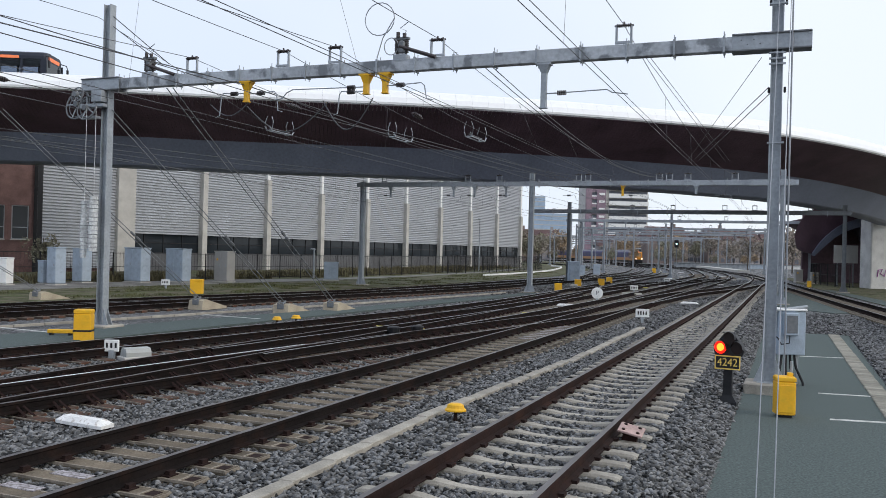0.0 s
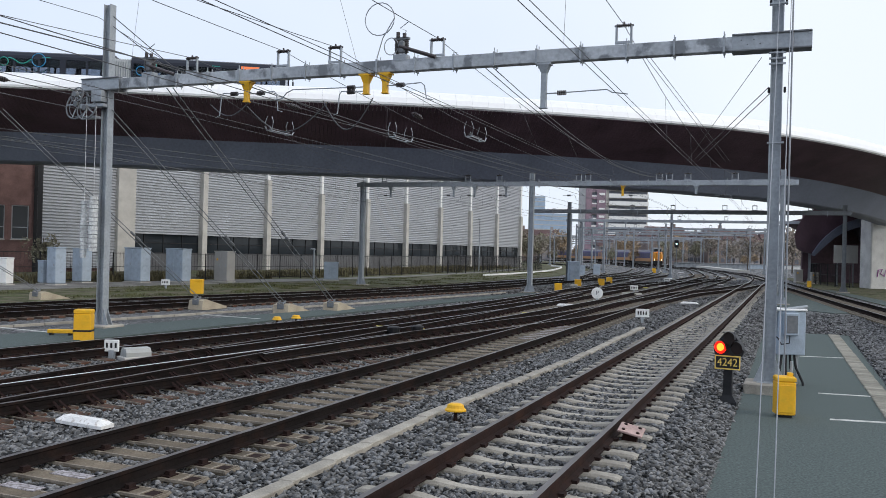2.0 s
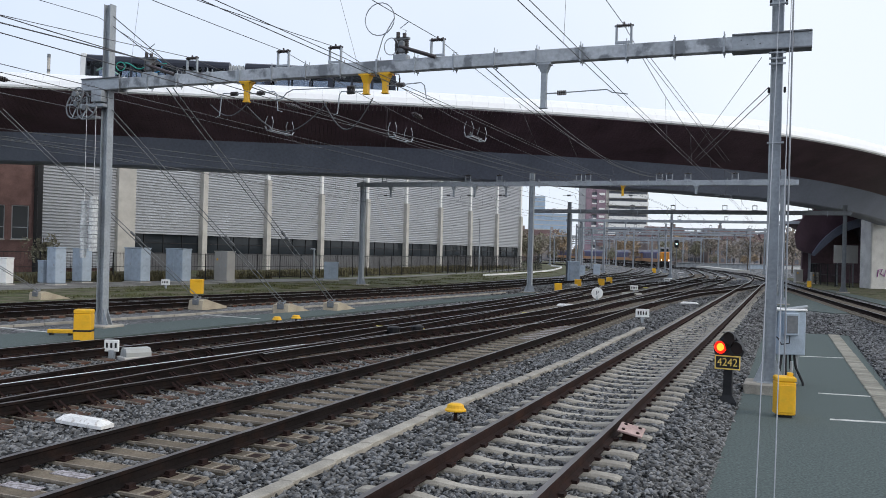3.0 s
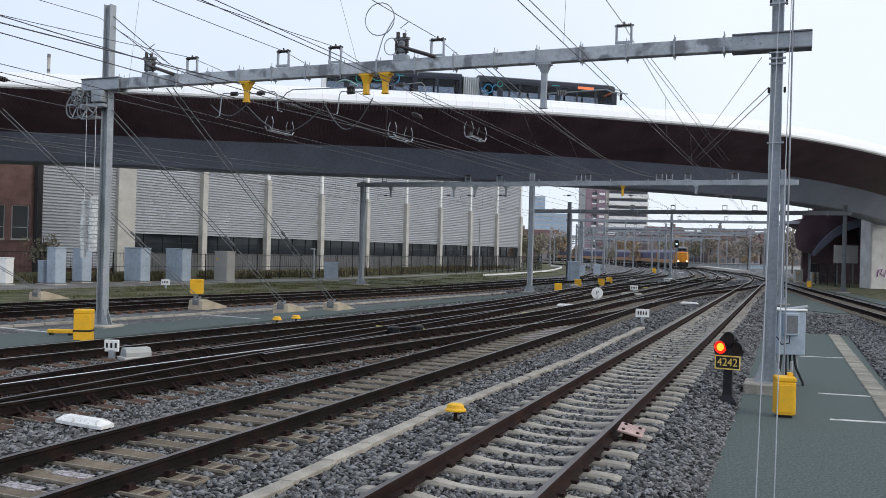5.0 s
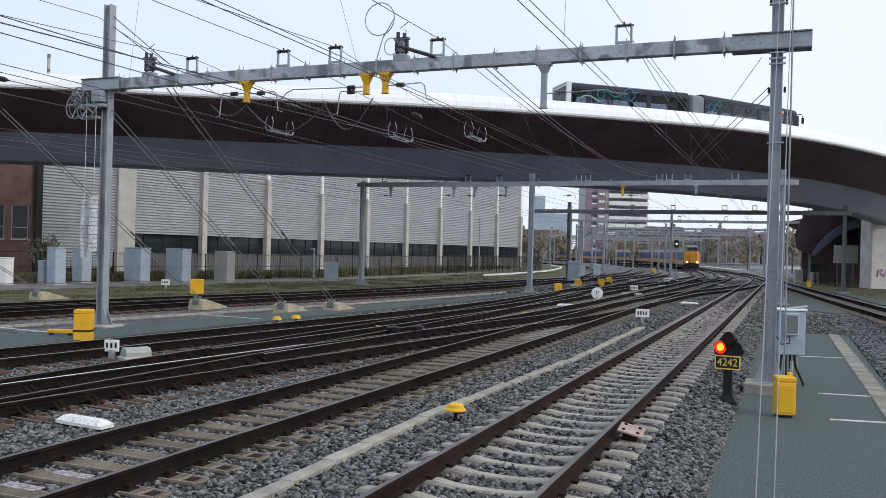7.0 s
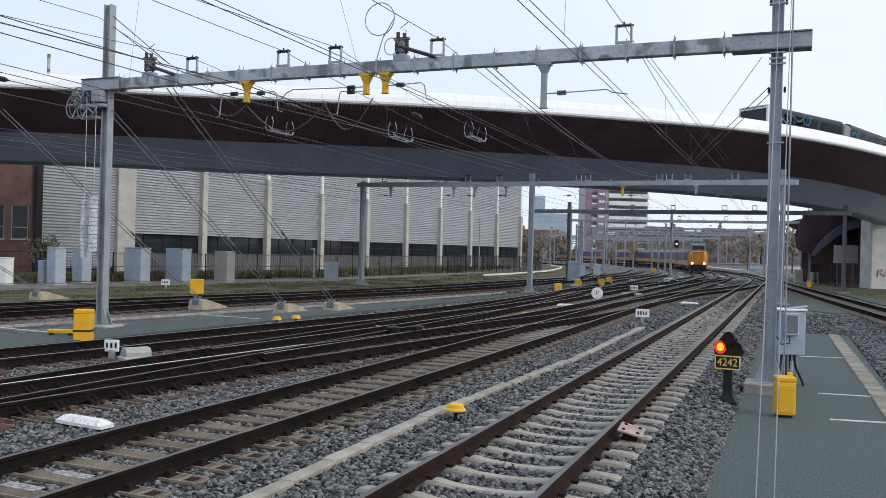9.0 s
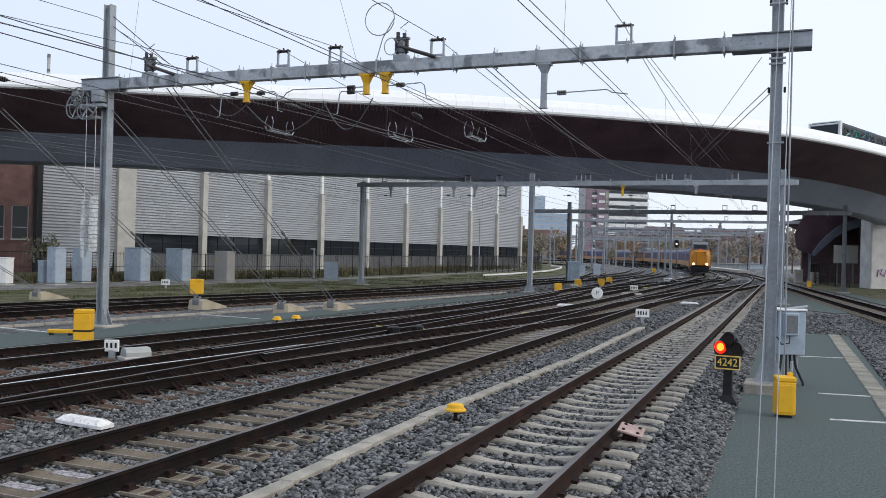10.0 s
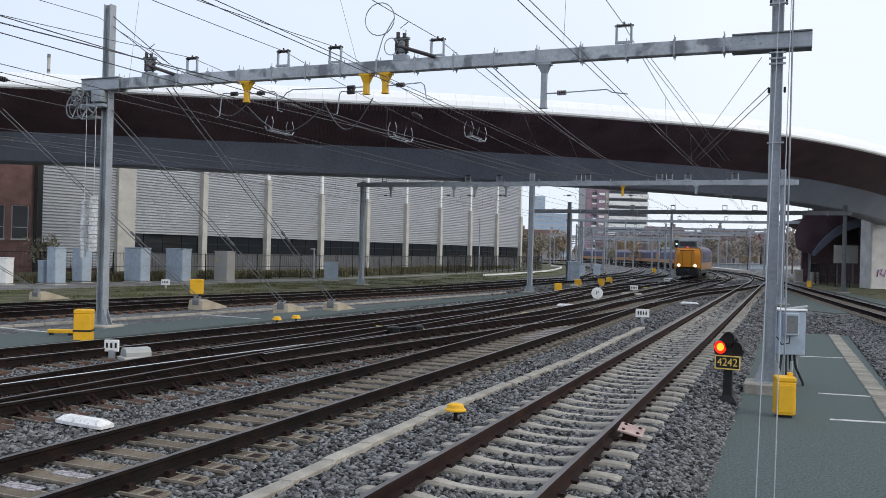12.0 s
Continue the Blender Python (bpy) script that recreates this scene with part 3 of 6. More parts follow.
def near_portal():
    t = portal(19.7, -19.3, -.7, 7.1, [(-19.06, -.2, 9.5), (-.35, -.38, 9.5)], BEAM_STEEL, "galvanised steel catenary portal with yellow brackets over the tracks", collars=17, depth=.31, mast_w=.245)
    for a, b in ((-19.95, -18.5), (-1.28, .34)):
        s = Shape(GALV_DARK, GALV)
        for q in (-1, 1):
            s.box(((a + b) / 2, 0, 7.1 + q * .175), (b - a, .4, .035), bevel=.006)
        s.box(((a + b) / 2, -.15, 7.1), (b - a, .02, .315), mi=1)
        s.box(((a + b) / 2, .15, 7.1), (b - a, .02, .315), mi=1)
        for k in range(4):
            s.tube((a + (b - a) * (.12 + .08 * k), -.175, 7.15 - .1 * (k % 2)), (a + (b - a) * (.12 + .08 * k), -.158, 7.15 - .1 * (k % 2)), .016, 6)
        part("beam_sleeve", s, t, "dark bolted steel sleeve at the beam's end")
    for o in (-15.97, -12.91, -11.29, -8.35, -3.67):
        hoop(t, o, 7.26, .45)
    for o, l in ((-14.07, .55), (-10.34, .5), (-9.79, .5)):
        hanger(t, o, 6.94, YELLOW, l, "yellow painted steel bracket")
    hanger(t, -5.55, 6.94, GALV, 1.05, "grey galvanised drop post")
    arm(t, -5.5, 6.22, 1.95, .06)
    arm(t, -9.75, 6.62, 1.3, .38)
    arm(t, -10.4, 6.62, -2.9, .2)
    arm(t, -10.4, 6.5, -.9, .55)
    arm(t, -14.1, 6.62, -1.0, .6)
    arm(t, -14.0, 6.6, 1.1, .5)
    # two switch disconnectors on the beam
    for o, z in ((-17.5, 7.22), (-9.35, 7.22)):
        s = Shape(GALV_DARK, INSULATOR, GALV)
        s.box((o, 0, z + .08), (.36, .26, .16), mi=2)
        s.box((o + .05, -.08, z + .34), (.16, .14, .3), bevel=.02)
        s.tube((o - .08, -.06, z + .6), (o - .08, -.06, z + .74), .05, 10, mi=1)
        s.tube((o + .1, -.06, z + .6), (o + .1, -.06, z + .7), .05, 10, mi=1)
        for q in (-.12, .12):
            for k in range(6):
                s.tube((o + q, 0, z + .22 + k * .055), (o + q, 0, z + .25 + k * .055), .075, 10, mi=1)
            s.tube((o + q, 0, z + .15), (o + q, 0, z + .6), .035, 8, mi=1)
        s.box((o, 0, z + .58), (.42, .12, .06))
        s.tube((o, -.12, z + .36), (o + 1.0, -.12, z + .03), .05, 8, mi=1)
        s.line([(o, 0, z + .6), (o + .12, 0, z + .78), (o - .06, 0, z + .86), (o + .16, 0, z + 1.0)], .012, 5)
        part("switch_disconnector", s, t, "dark switchgear with ribbed insulators")
    # wheels that keep the wires taut, beside the far mast
    for c, r in (((-19.98, -.25, 6.5), .44), ((-19.55, -.32, 6.38), .36), ((-19.75, -.5, 6.75), .22)):
        w = Shape(GALV_DARK, GALV)
        c = Vector(c)
        rim = [Vector((math.cos(k / 24 * 2 * math.pi), .25 * math.sin(k / 24 * 2 * math.pi), math.sin(k / 24 * 2 * math.pi))) for k in range(25)]
        w.line([c + p * r for p in rim], .024, 6)
        w.line([c + p * (r - .07) + Vector((0, .05, 0)) for p in rim], .016, 6)
        for k in range(5):
            w.tube(c, c + rim[(k * 5 + 2) % 24] * r, .02, 5, mi=1)
        w.tube(c - Vector((0, .12, 0)), c + Vector((0, .12, 0)), .08, 10)
        part("tension_wheel", w, t, "spoked steel tensioning wheel")
    for c, sz in (((-19.4, -.18, 6.45), (.9, .25, .1)), ((-19.2, -.2, 6.72), (.4, .25, .34)), ((-19.45, -.2, 6.1), (.5, .2, .08))):
        w = Shape(GALV)
        w.box(c, sz, bevel=.01)
        part("wheel_bracket", w, t)
    g = Shape(mat("weathered_white_weight", (0.62, 0.63, 0.63), 0.7, vary=0.25, scale=5, fine=25, bump=0.2, stain=(0.3, 0.31, 0.32), stain_amount=0.7))
    for o, z0, z1, r in ((-19.45, 1.9, 3.6, .1), (-19.09, 2.1, 3.75, .13)):
        n = int((z1 - z0) / .12)
        for k in range(n):
            zz = z0 + (z1 - z0) * k / n
            g.tube((o, -.42, zz), (o, -.42, zz + .1), r * (1 - .12 * (k * 7 % 3 == 0)), 12)
        g.tube((o, -.42, z0), (o, -.42, 6.4), .009, 6)
    part("counterweight", g, t, "stack of pale round counterweights")
    # cable pipes down the near mast and its fittings
    p = Shape(WIRE_PALE, GALV, BLACK)
    for a, b in (((-.3, -.25, 9.3), (-.3, -9.1, -.5)), ((-.08, -.25, 9.3), (-.1, -9.1, -.5))):
        p.line([a, b], .0075, 6)
    p.line([(-.05, -.2, -.4), (-.05, -.2, 9.2)], .018, 6)
    for z in (4.9, 6.6, 6.72, 6.84, 7.9, 8.4):
        p.box((-.34, -.15, z), (.34, .06, .035), mi=1)
    for z in (6.05, 7.95, 8.3, 8.75):
        for q in (-1, 1):
            p.box((-.34 + q * .16, -.05, z), (.05, .1, .12), mi=2, bevel=.015)
    part("cable_pipe", p, t, "pale stay cables")


near_portal()


def far_portals():
    t = portal(53, -28.3, .4, 6.85, [(-27.85, -.25, 7.08), (-15.55, -.25, 7.55), (-.42, -.3, 7.6)], GALV, "grey steel catenary portal standing under the bridge", depth=.3, collars=12)
    for o in (-12.5, -11.9, -7.5, -6.9, -5.8, -3.1):
        hoop(t, o, 7.0)
    hanger(t, -9.7, 6.7, YELLOW, .6, "yellow painted steel bracket")
    sl = Shape(GALV)
    sl.box((-1.1, 0, 6.85), (2.4, .3, .34), bevel=.01)
    part("beam_sleeve", sl, t, "bright steel sleeve at the beam's end")
    hanger(t, -5.3, 6.7, GALV, .5, "grey drop post")
    for o in (-26.2, -21.5, -20.0, -17.8):
        hoop(t, o, 7.0)
        hanger(t, o + .5, 6.7, GALV, .7, "grey drop post")
        arm(t, o + .5, 6.1, -1.2, .3)
    for o, r in ((-13.5, 1.0), (-8.8, -1.2), (-4.2, 1.1), (-17, -1.1)):
        arm(t, o, 6.1, r, .3)
    t = portal(76, -22.0, 4.6, 6.25, [(-18.7, -.25, 7.1), (4.1, -.25, 6.9)], GALV_DARK, "dark weathered catenary portal behind the bridge", depth=.36, collars=10)
    for o in (-13, -9.5, -5.2, -2.8, 1.5):
        hoop(t, o, 6.4)
    k = 0
    for s, o0, o1, z in ((100, -25, 2.5, 6.4), (144, -34, -3.2, 6.4), (215, -61, -19.5, 6.5), (128, -30, -1, 6.4), (160, -38, -6, 6.4), (195, -52, -14, 6.5), (235, -70, -26, 6.5), (280, -98, -42, 6.5), (330, -140, -70, 6.5)):
        t = portal(s, o0, o1, z, [(o0 + .6, -.25, 7.2), (o0 + (o1 - o0) * .45, -.25, 7.2), (o1 - .5, -.25, 7.2)], GALV, "distant grey catenary portal over curving tracks", depth=.3, collars=6, mast_w=.26)
        for j in range(5):
            hoop(t, o0 + (o1 - o0) * (j + .6) / 5.4, z + .15)
            o = o0 + (o1 - o0) * (j + .35) / 5.2
            hanger(t, o, z - .15, GALV if j % 2 else GALV_DARK, .75, "slim drop post under the beam")
            arm(t, o, z - .8, 1.5 if j % 2 else -1.5, .25)


def lone_masts():
    for s, o, h in ((176, -47.3, 7.4), (136, -32.2, 7.4), (141, -30.7, 7.2), (115, -23.4, 7.3), (182, -34.4, 7.5), (286, -48, 7.5), (279, -25.1, 7.5), (294, -22, 7.4), (265, -12.3, 7.5), (310, -18.5, 7.4), (339, -12.2, 7.4), (215, -14.0, 7.4), (160, -27, 7.3), (205, -41, 7.3), (240, -46, 7.4)):
        t = thing("catenary_mast", "distant slim grey catenary mast beside the tracks", "mast", "masts down the yard", at_yard(s, o, -.2))
        mast(t, 0, 0, h, GALV, .26, .26)
        arm(t, 0, h - 1.6, 2.6, .3)
        b = Shape(GALV)
        b.tube((0, 0, h - .3), (2.2, 0, h - 1.2), .03, 6)
        part("stay_tube", b, t)


far_portals()
lone_masts()


# ---------------------------------------------------------------- bus bridge
# near edge of the bridge in plan, with the height of the seam below its white rim
EDGE = [(-95, 52, 9.6), (-70, 48.6, 10.5), (-45, 47.8, 11.0), (-25.5, 48.5, 11.12), (-13, 49.5, 11.0), (.5, 51, 11.0), (14.8, 54, 10.85), (24, 58, 10.75), (33.5, 64, 10.35), (43, 72.5, 9.7), (52, 84, 8.9), (57, 98, 8.0), (58, 114, 7.2)]
BRIDGE_LINE = curve_through(EDGE, 1.0)


def bridge_frame(k):
    p = BRIDGE_LINE[k]
    d = BRIDGE_LINE[min(k + 1, len(BRIDGE_LINE) - 1)] - BRIDGE_LINE[max(k - 1, 0)]
    d.z = 0
    d.normalize()
    return p, Vector((-d.y, d.x, 0))


def rise(p, a):
    """The girder grows shallower where the bridge bends away."""
    return min(max((p.x - 22) / 22, 0), 1) * .42 * min(a / 4.3, 1)


def bridge():
    t = thing("bridge", "curved bus bridge with white rim and dark slatted sides", "bridge")
    n = len(BRIDGE_LINE)
    # (distance in from the near edge, height above the seam)
    white = [(.12, -.08), (-.02, 0), (-.05, .12), (.1, .45), (.45, .85), (.9, 1.0), (1.1, .96), (1.1, -.3), (.6, -.3)]
    slat = [(.1, -.1), (2.2, -1.15), (4.3, -2.05)]
    box = [(4.3, -2.05), (5.6, -3.72), (5.9, -3.85), (7.0, -3.85), (7.3, -3.72), (8.4, -2.05), (9.0, -1.2), (3.5, -1.2)]
    wide = 12.4
    fr = [bridge_frame(k) for k in range(n)]
    sh = Shape(BRIDGE_WHITE)
    sh.sweep([[p + i * (wide - a) + Vector((0, 0, z)) for a, z in white] for p, i in fr if p.x < 44], caps=True)
    part("rim", sh, t, "smooth white rounded bridge rim")
    for k in range(n - 1):
        (p, i), (q, j) = fr[k], fr[k + 1]
        sh = Shape(BRIDGE_WHITE)
        sh.sweep([[p.lerp(q, u) + i.lerp(j, u) * a + Vector((0, 0, z)) for a, z in white] for u in (.005, .995)], caps=True)
        part("rim_panel", sh, t)
    seal = Shape(GALV)
    seal.sweep([[p + i * (a + .03) + Vector((0, 0, z - .03)) for a, z in white[1:7]] for p, i in fr], closed=False)
    part("rim_seal", seal, t)
    for k in range(20, 60, 14):
        p, i = fr[k]
        post = Shape(GALV)
        q = p + i * 9 + Vector((0, 0, -.5))
        post.tube(q, q + Vector((0, 0, 3.0)), .09, 8, r2=.07)
        post.tube(q + Vector((0, 0, 3.0)), q + Vector((0, 0, 3.2)), .1, 8)
        part("bollard_lamp", post, t, "slim grey lamp post on the deck")
    for mirror in (False, True):
        sh = Shape(BRIDGE_SLAT)
        for k in range(n - 1):
            (p, i), (q, j) = fr[k], fr[k + 1]
            for m in range(4):
                u0, u1 = m / 4 + .008, (m + 1) / 4 - .012
                a, b = p.lerp(q, u0), p.lerp(q, u1)
                ii = i.lerp(j, m / 4)
                ring = []
                for e in (a, b):
                    ring.append([e + ii * ((wide - x) if mirror else x) + Vector((0, 0, z + rise(e, x))) for x, z in slat] + [e + ii * ((wide - x) if mirror else x) + Vector((0, 0, z + rise(e, x) + .18)) for x, z in reversed(slat)])
                sh.sweep(ring, caps=True)
        tagged(part("slatted_side", sh, t, "dark red-brown slatted cladding"), kind="stuff")
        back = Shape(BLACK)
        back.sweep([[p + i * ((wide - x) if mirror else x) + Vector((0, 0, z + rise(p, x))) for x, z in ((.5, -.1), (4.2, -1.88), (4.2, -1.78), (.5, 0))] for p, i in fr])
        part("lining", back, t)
    sh = Shape(BRIDGE_BOX)
    sh.sweep([[p + i * a + Vector((0, 0, min(z + rise(p, a), -1.1))) for a, z in box] for p, i in fr], caps=True)
    part("box_girder", sh, t, "anthracite steel box girder")
    deck = Shape(PATH)
    deck.sweep([[p + i * a + Vector((0, 0, z)) for a, z in ((2.2, -.35), (2.2, -.65), (10.2, -.65), (10.2, -.35))] for p, i in fr], caps=True)
    part("deck", deck, t, "asphalt roadway")
    # pier and abutment
    c = Shape(mat("bright_pier_concrete", (0.66, 0.65, 0.62), 0.85, vary=0.14, scale=0.8, fine=30, bump=0.15, stain=(0.42, 0.41, 0.38)))
    c.box((0, 0, 3.0), (9.5, 2.2, 7.2), bevel=.12)
    part("pier", c, t, "pale concrete pier with scrawled paint", pose(46.1, 83.0, 0, 0, 0, 0))


bridge()


# ---------------------------------------------------------------- hall with corrugated cladding
HALL_A, HALL_DIR = Vector((-28.28, 75.0, 0)), Vector((0.4979, 0.8672, 0))
HALL_PITCH = 9.26
HALL_TURN = math.degrees(math.atan2(HALL_DIR.y, HALL_DIR.x))


def hall():
    t = thing("industrial_hall", "long hall of silver corrugated cladding between concrete columns", "building", m=pose(HALL_A.x, HALL_A.y, -.3, 0, 0, HALL_TURN))
    length = HALL_PITCH * 9
    top = 15.8
    body = Shape(BRICK_DARK)
    body.box((length / 2 - 3.2, 12.4, 7.7), (length + 7.6, 24, 15.4))
    part("core", body, t)
    roof = Shape(GALV_DARK)
    roof.box((length / 2 - 3.2, 12.2, top), (length + 8, 25, .3), bevel=.03)
    part("roof", roof, t)
    # corrugated panel between two columns, horizontal waves
    panel = Shape(CLADDING)
    z0, z1, wave = 3.6, 15.6, .25
    rows = int((z1 - z0) / wave * 4)
    panel.sweep([[(-HALL_PITCH / 2 + .02, (.05 if k % 4 < 2 else -.05), z0 + k * wave / 4), (HALL_PITCH / 2 - .02, (.05 if k % 4 < 2 else -.05), z0 + k * wave / 4)] for k in range(rows)], closed=False)
    panel.box((0, .03, z0 - .05), (HALL_PITCH - .04, .14, .1))
    panel_mesh = panel.mesh("cladding_panel")
    col = Shape(PALE_CONCRETE)
    col.box((0, -.15, 4.4), (.66, .6, 9.0), bevel=.03)
    col_mesh = col.mesh("column")
    tall = Shape(PALE_CONCRETE)
    tall.box((0, -.15, 4.8), (.66, .6, 9.8), bevel=.03)
    tall_mesh = tall.mesh("column")
    wide_col = Shape(PALE_CONCRETE)
    wide_col.box((0, -.12, 7.7), (1.9, .5, 15.6), bevel=.03)
    win = Shape(BLACK)
    for k in range(5):
        win.box((-HALL_PITCH / 2 + .1 + k * (HALL_PITCH - .2) / 4, .2, 2.7), (.07, .12, 1.9))
    for z in (1.76, 2.7, 3.6):
        win.box((0, .2, z), (HALL_PITCH - .1, .12, .07))
    win_mesh = win.mesh("window_frame")
    pane = Shape(GLASS)
    pane.box((0, 0, 0), ((HALL_PITCH - .2) / 4 - .09, .02, .86))
    pane_mesh = pane.mesh("pane")
    plinth = Shape(PLINTH)
    plinth.box((0, .15, .85), (HALL_PITCH - .03, .3, 1.8), bevel=.02)
    plinth_mesh = plinth.mesh("plinth")
    cap = Shape(WHITE)
    cap.box((0, -.08, 12.15), (.44, .4, 6.9), bevel=.02)
    cap_mesh = cap.mesh("column_cap")
    for k in range(10):
        if k:
            part("column_cap", cap_mesh, t, "white column cap", Matrix.Translation((HALL_PITCH * k, 0, 0)))
        part("column", wide_col.mesh("column") if k == 0 else (tall_mesh if k < 3 else col_mesh), t, "pale concrete column", Matrix.Translation((HALL_PITCH * k, 0, 0)))
        if k < 9:
            x = HALL_PITCH * (k + .5)
            part("cladding_panel", panel_mesh, t, m=Matrix.Translation((x, .02, 0)))
            part("plinth", plinth_mesh, t, m=Matrix.Translation((x, .1, 0)))
            w = part("window", win_mesh, t, "dark ribbon window", Matrix.Translation((x, 0, 0)))
            for j in range(4):
                for z in (2.23, 3.15):
                    part("pane", pane_mesh, w, m=Matrix.Translation((-HALL_PITCH / 2 + .1 + (j + .5) * (HALL_PITCH - .2) / 4, .21, z)))
    # the closed bay beside the brick building reaches to the ground
    end = Shape(CLADDING)
    rows = int((15.6 - .4) / wave * 4)
    end.sweep([[(-8.1, (.05 if k % 4 < 2 else -.05), .4 + k * wave / 4), (-.95, (.05 if k % 4 < 2 else -.05), .4 + k * wave / 4)] for k in range(rows)], closed=False)
    part("cladding_panel", end, t)
    corner = Shape(BLACK)
    corner.box((-8.3, 0, 7.7), (.45, .3, 15.4))
    part("corner_post", corner, t)


hall()


def brick_house():
    t = thing("brick_building", "dark brown brick building with tall grey-framed windows", "building", m=pose(-32.6, 67.4, -.3, 0, 0, 24) @ Matrix.Diagonal((1.19, 1.19, 1.12, 1)))
    w = Shape(BRICK_DARK)
    # one long wall: a band below and above a row of windows, piers between them
    w.box((-14, .2, 1.2), (28, .4, 2.4))
    w.box((-14, .2, 7.9), (28, .4, 6.2))
    for k in range(20):
        w.box((-.12 - k * 1.42, .2, 3.6), (.4 if k else .3, .4, 2.4))
    w.box((-14, 5, 5.5), (27.8, 9, 10.9))
    part("wall", w, t, "dark brown brickwork")
    pipe = Shape(BLACK)
    pipe.box((.1, -.1, 5.5), (.22, .22, 11), bevel=.02)
    part("downpipe", pipe, t)
    f = Shape(GALV, PALE_CONCRETE)
    for q in (-.48, .48):
        f.box((q, .1, 3.6), (.06, .1, 2.4))
    for z in (2.43, 3.25, 4.77):
        f.box((0, .1, z), (1.0, .1, .06))
    f.box((0, -.03, 2.38), (1.1, .2, .07), mi=1)
    fm = f.mesh("window")
    g = Shape(GLASS)
    g.box((0, .13, 3.6), (.98, .02, 2.36))
    gm = g.mesh("pane")
    for k in range(19):
        w_ = part("window", fm, t, "grey-framed window", Matrix.Translation((-.83 - k * 1.42, 0, 0)))
        part("pane", gm, w_)


brick_house()


# ---------------------------------------------------------------- bus
def wheel_shape(sh, x, y, r, mi_t, mi_r):
    sh.tube((x - .14, y, r), (x + .14, y, r), r, 20, mi=mi_t)
    sh.tube((x - .15, y, r), (x + .15, y, r), r * .55, 14, mi=mi_r)


BUS_BODY = mat("dark_bus_paint", (0.031, 0.035, 0.049), 0.4, vary=0.08, scale=1, bump=0.02, spec=0.2)
BUS_WHITE = mat("white_bus_paint", (0.75, 0.76, 0.76), 0.35, vary=0.04, scale=1, bump=0.02)
BUS_GLASS = pane_mat("tinted_bus_glass", (0.62, 0.65, 0.69))
BELLOWS = mat("grey_bellows", (0.4, 0.42, 0.43), 0.8, vary=0.1, scale=3, bump=0.1)
TEAL = mat("teal_decal", (0.02, 0.3, 0.25), 0.4, vary=0.05, bump=0)
AZURE = mat("azure_decal", (0.03, 0.25, 0.5), 0.4, vary=0.05, bump=0)
ORANGE_SIGN = mat("orange_route_sign", (0.9, 0.22, 0.08), 0.5, vary=0.1, bump=0, emit=0.3)
PALE_TEAL = mat("pale_teal_decal", (0.25, 0.42, 0.38), 0.4, vary=0.05, bump=0)
TYRE = mat("tyre_rubber", (0.02, 0.02, 0.02), 0.85, bump=0.2)


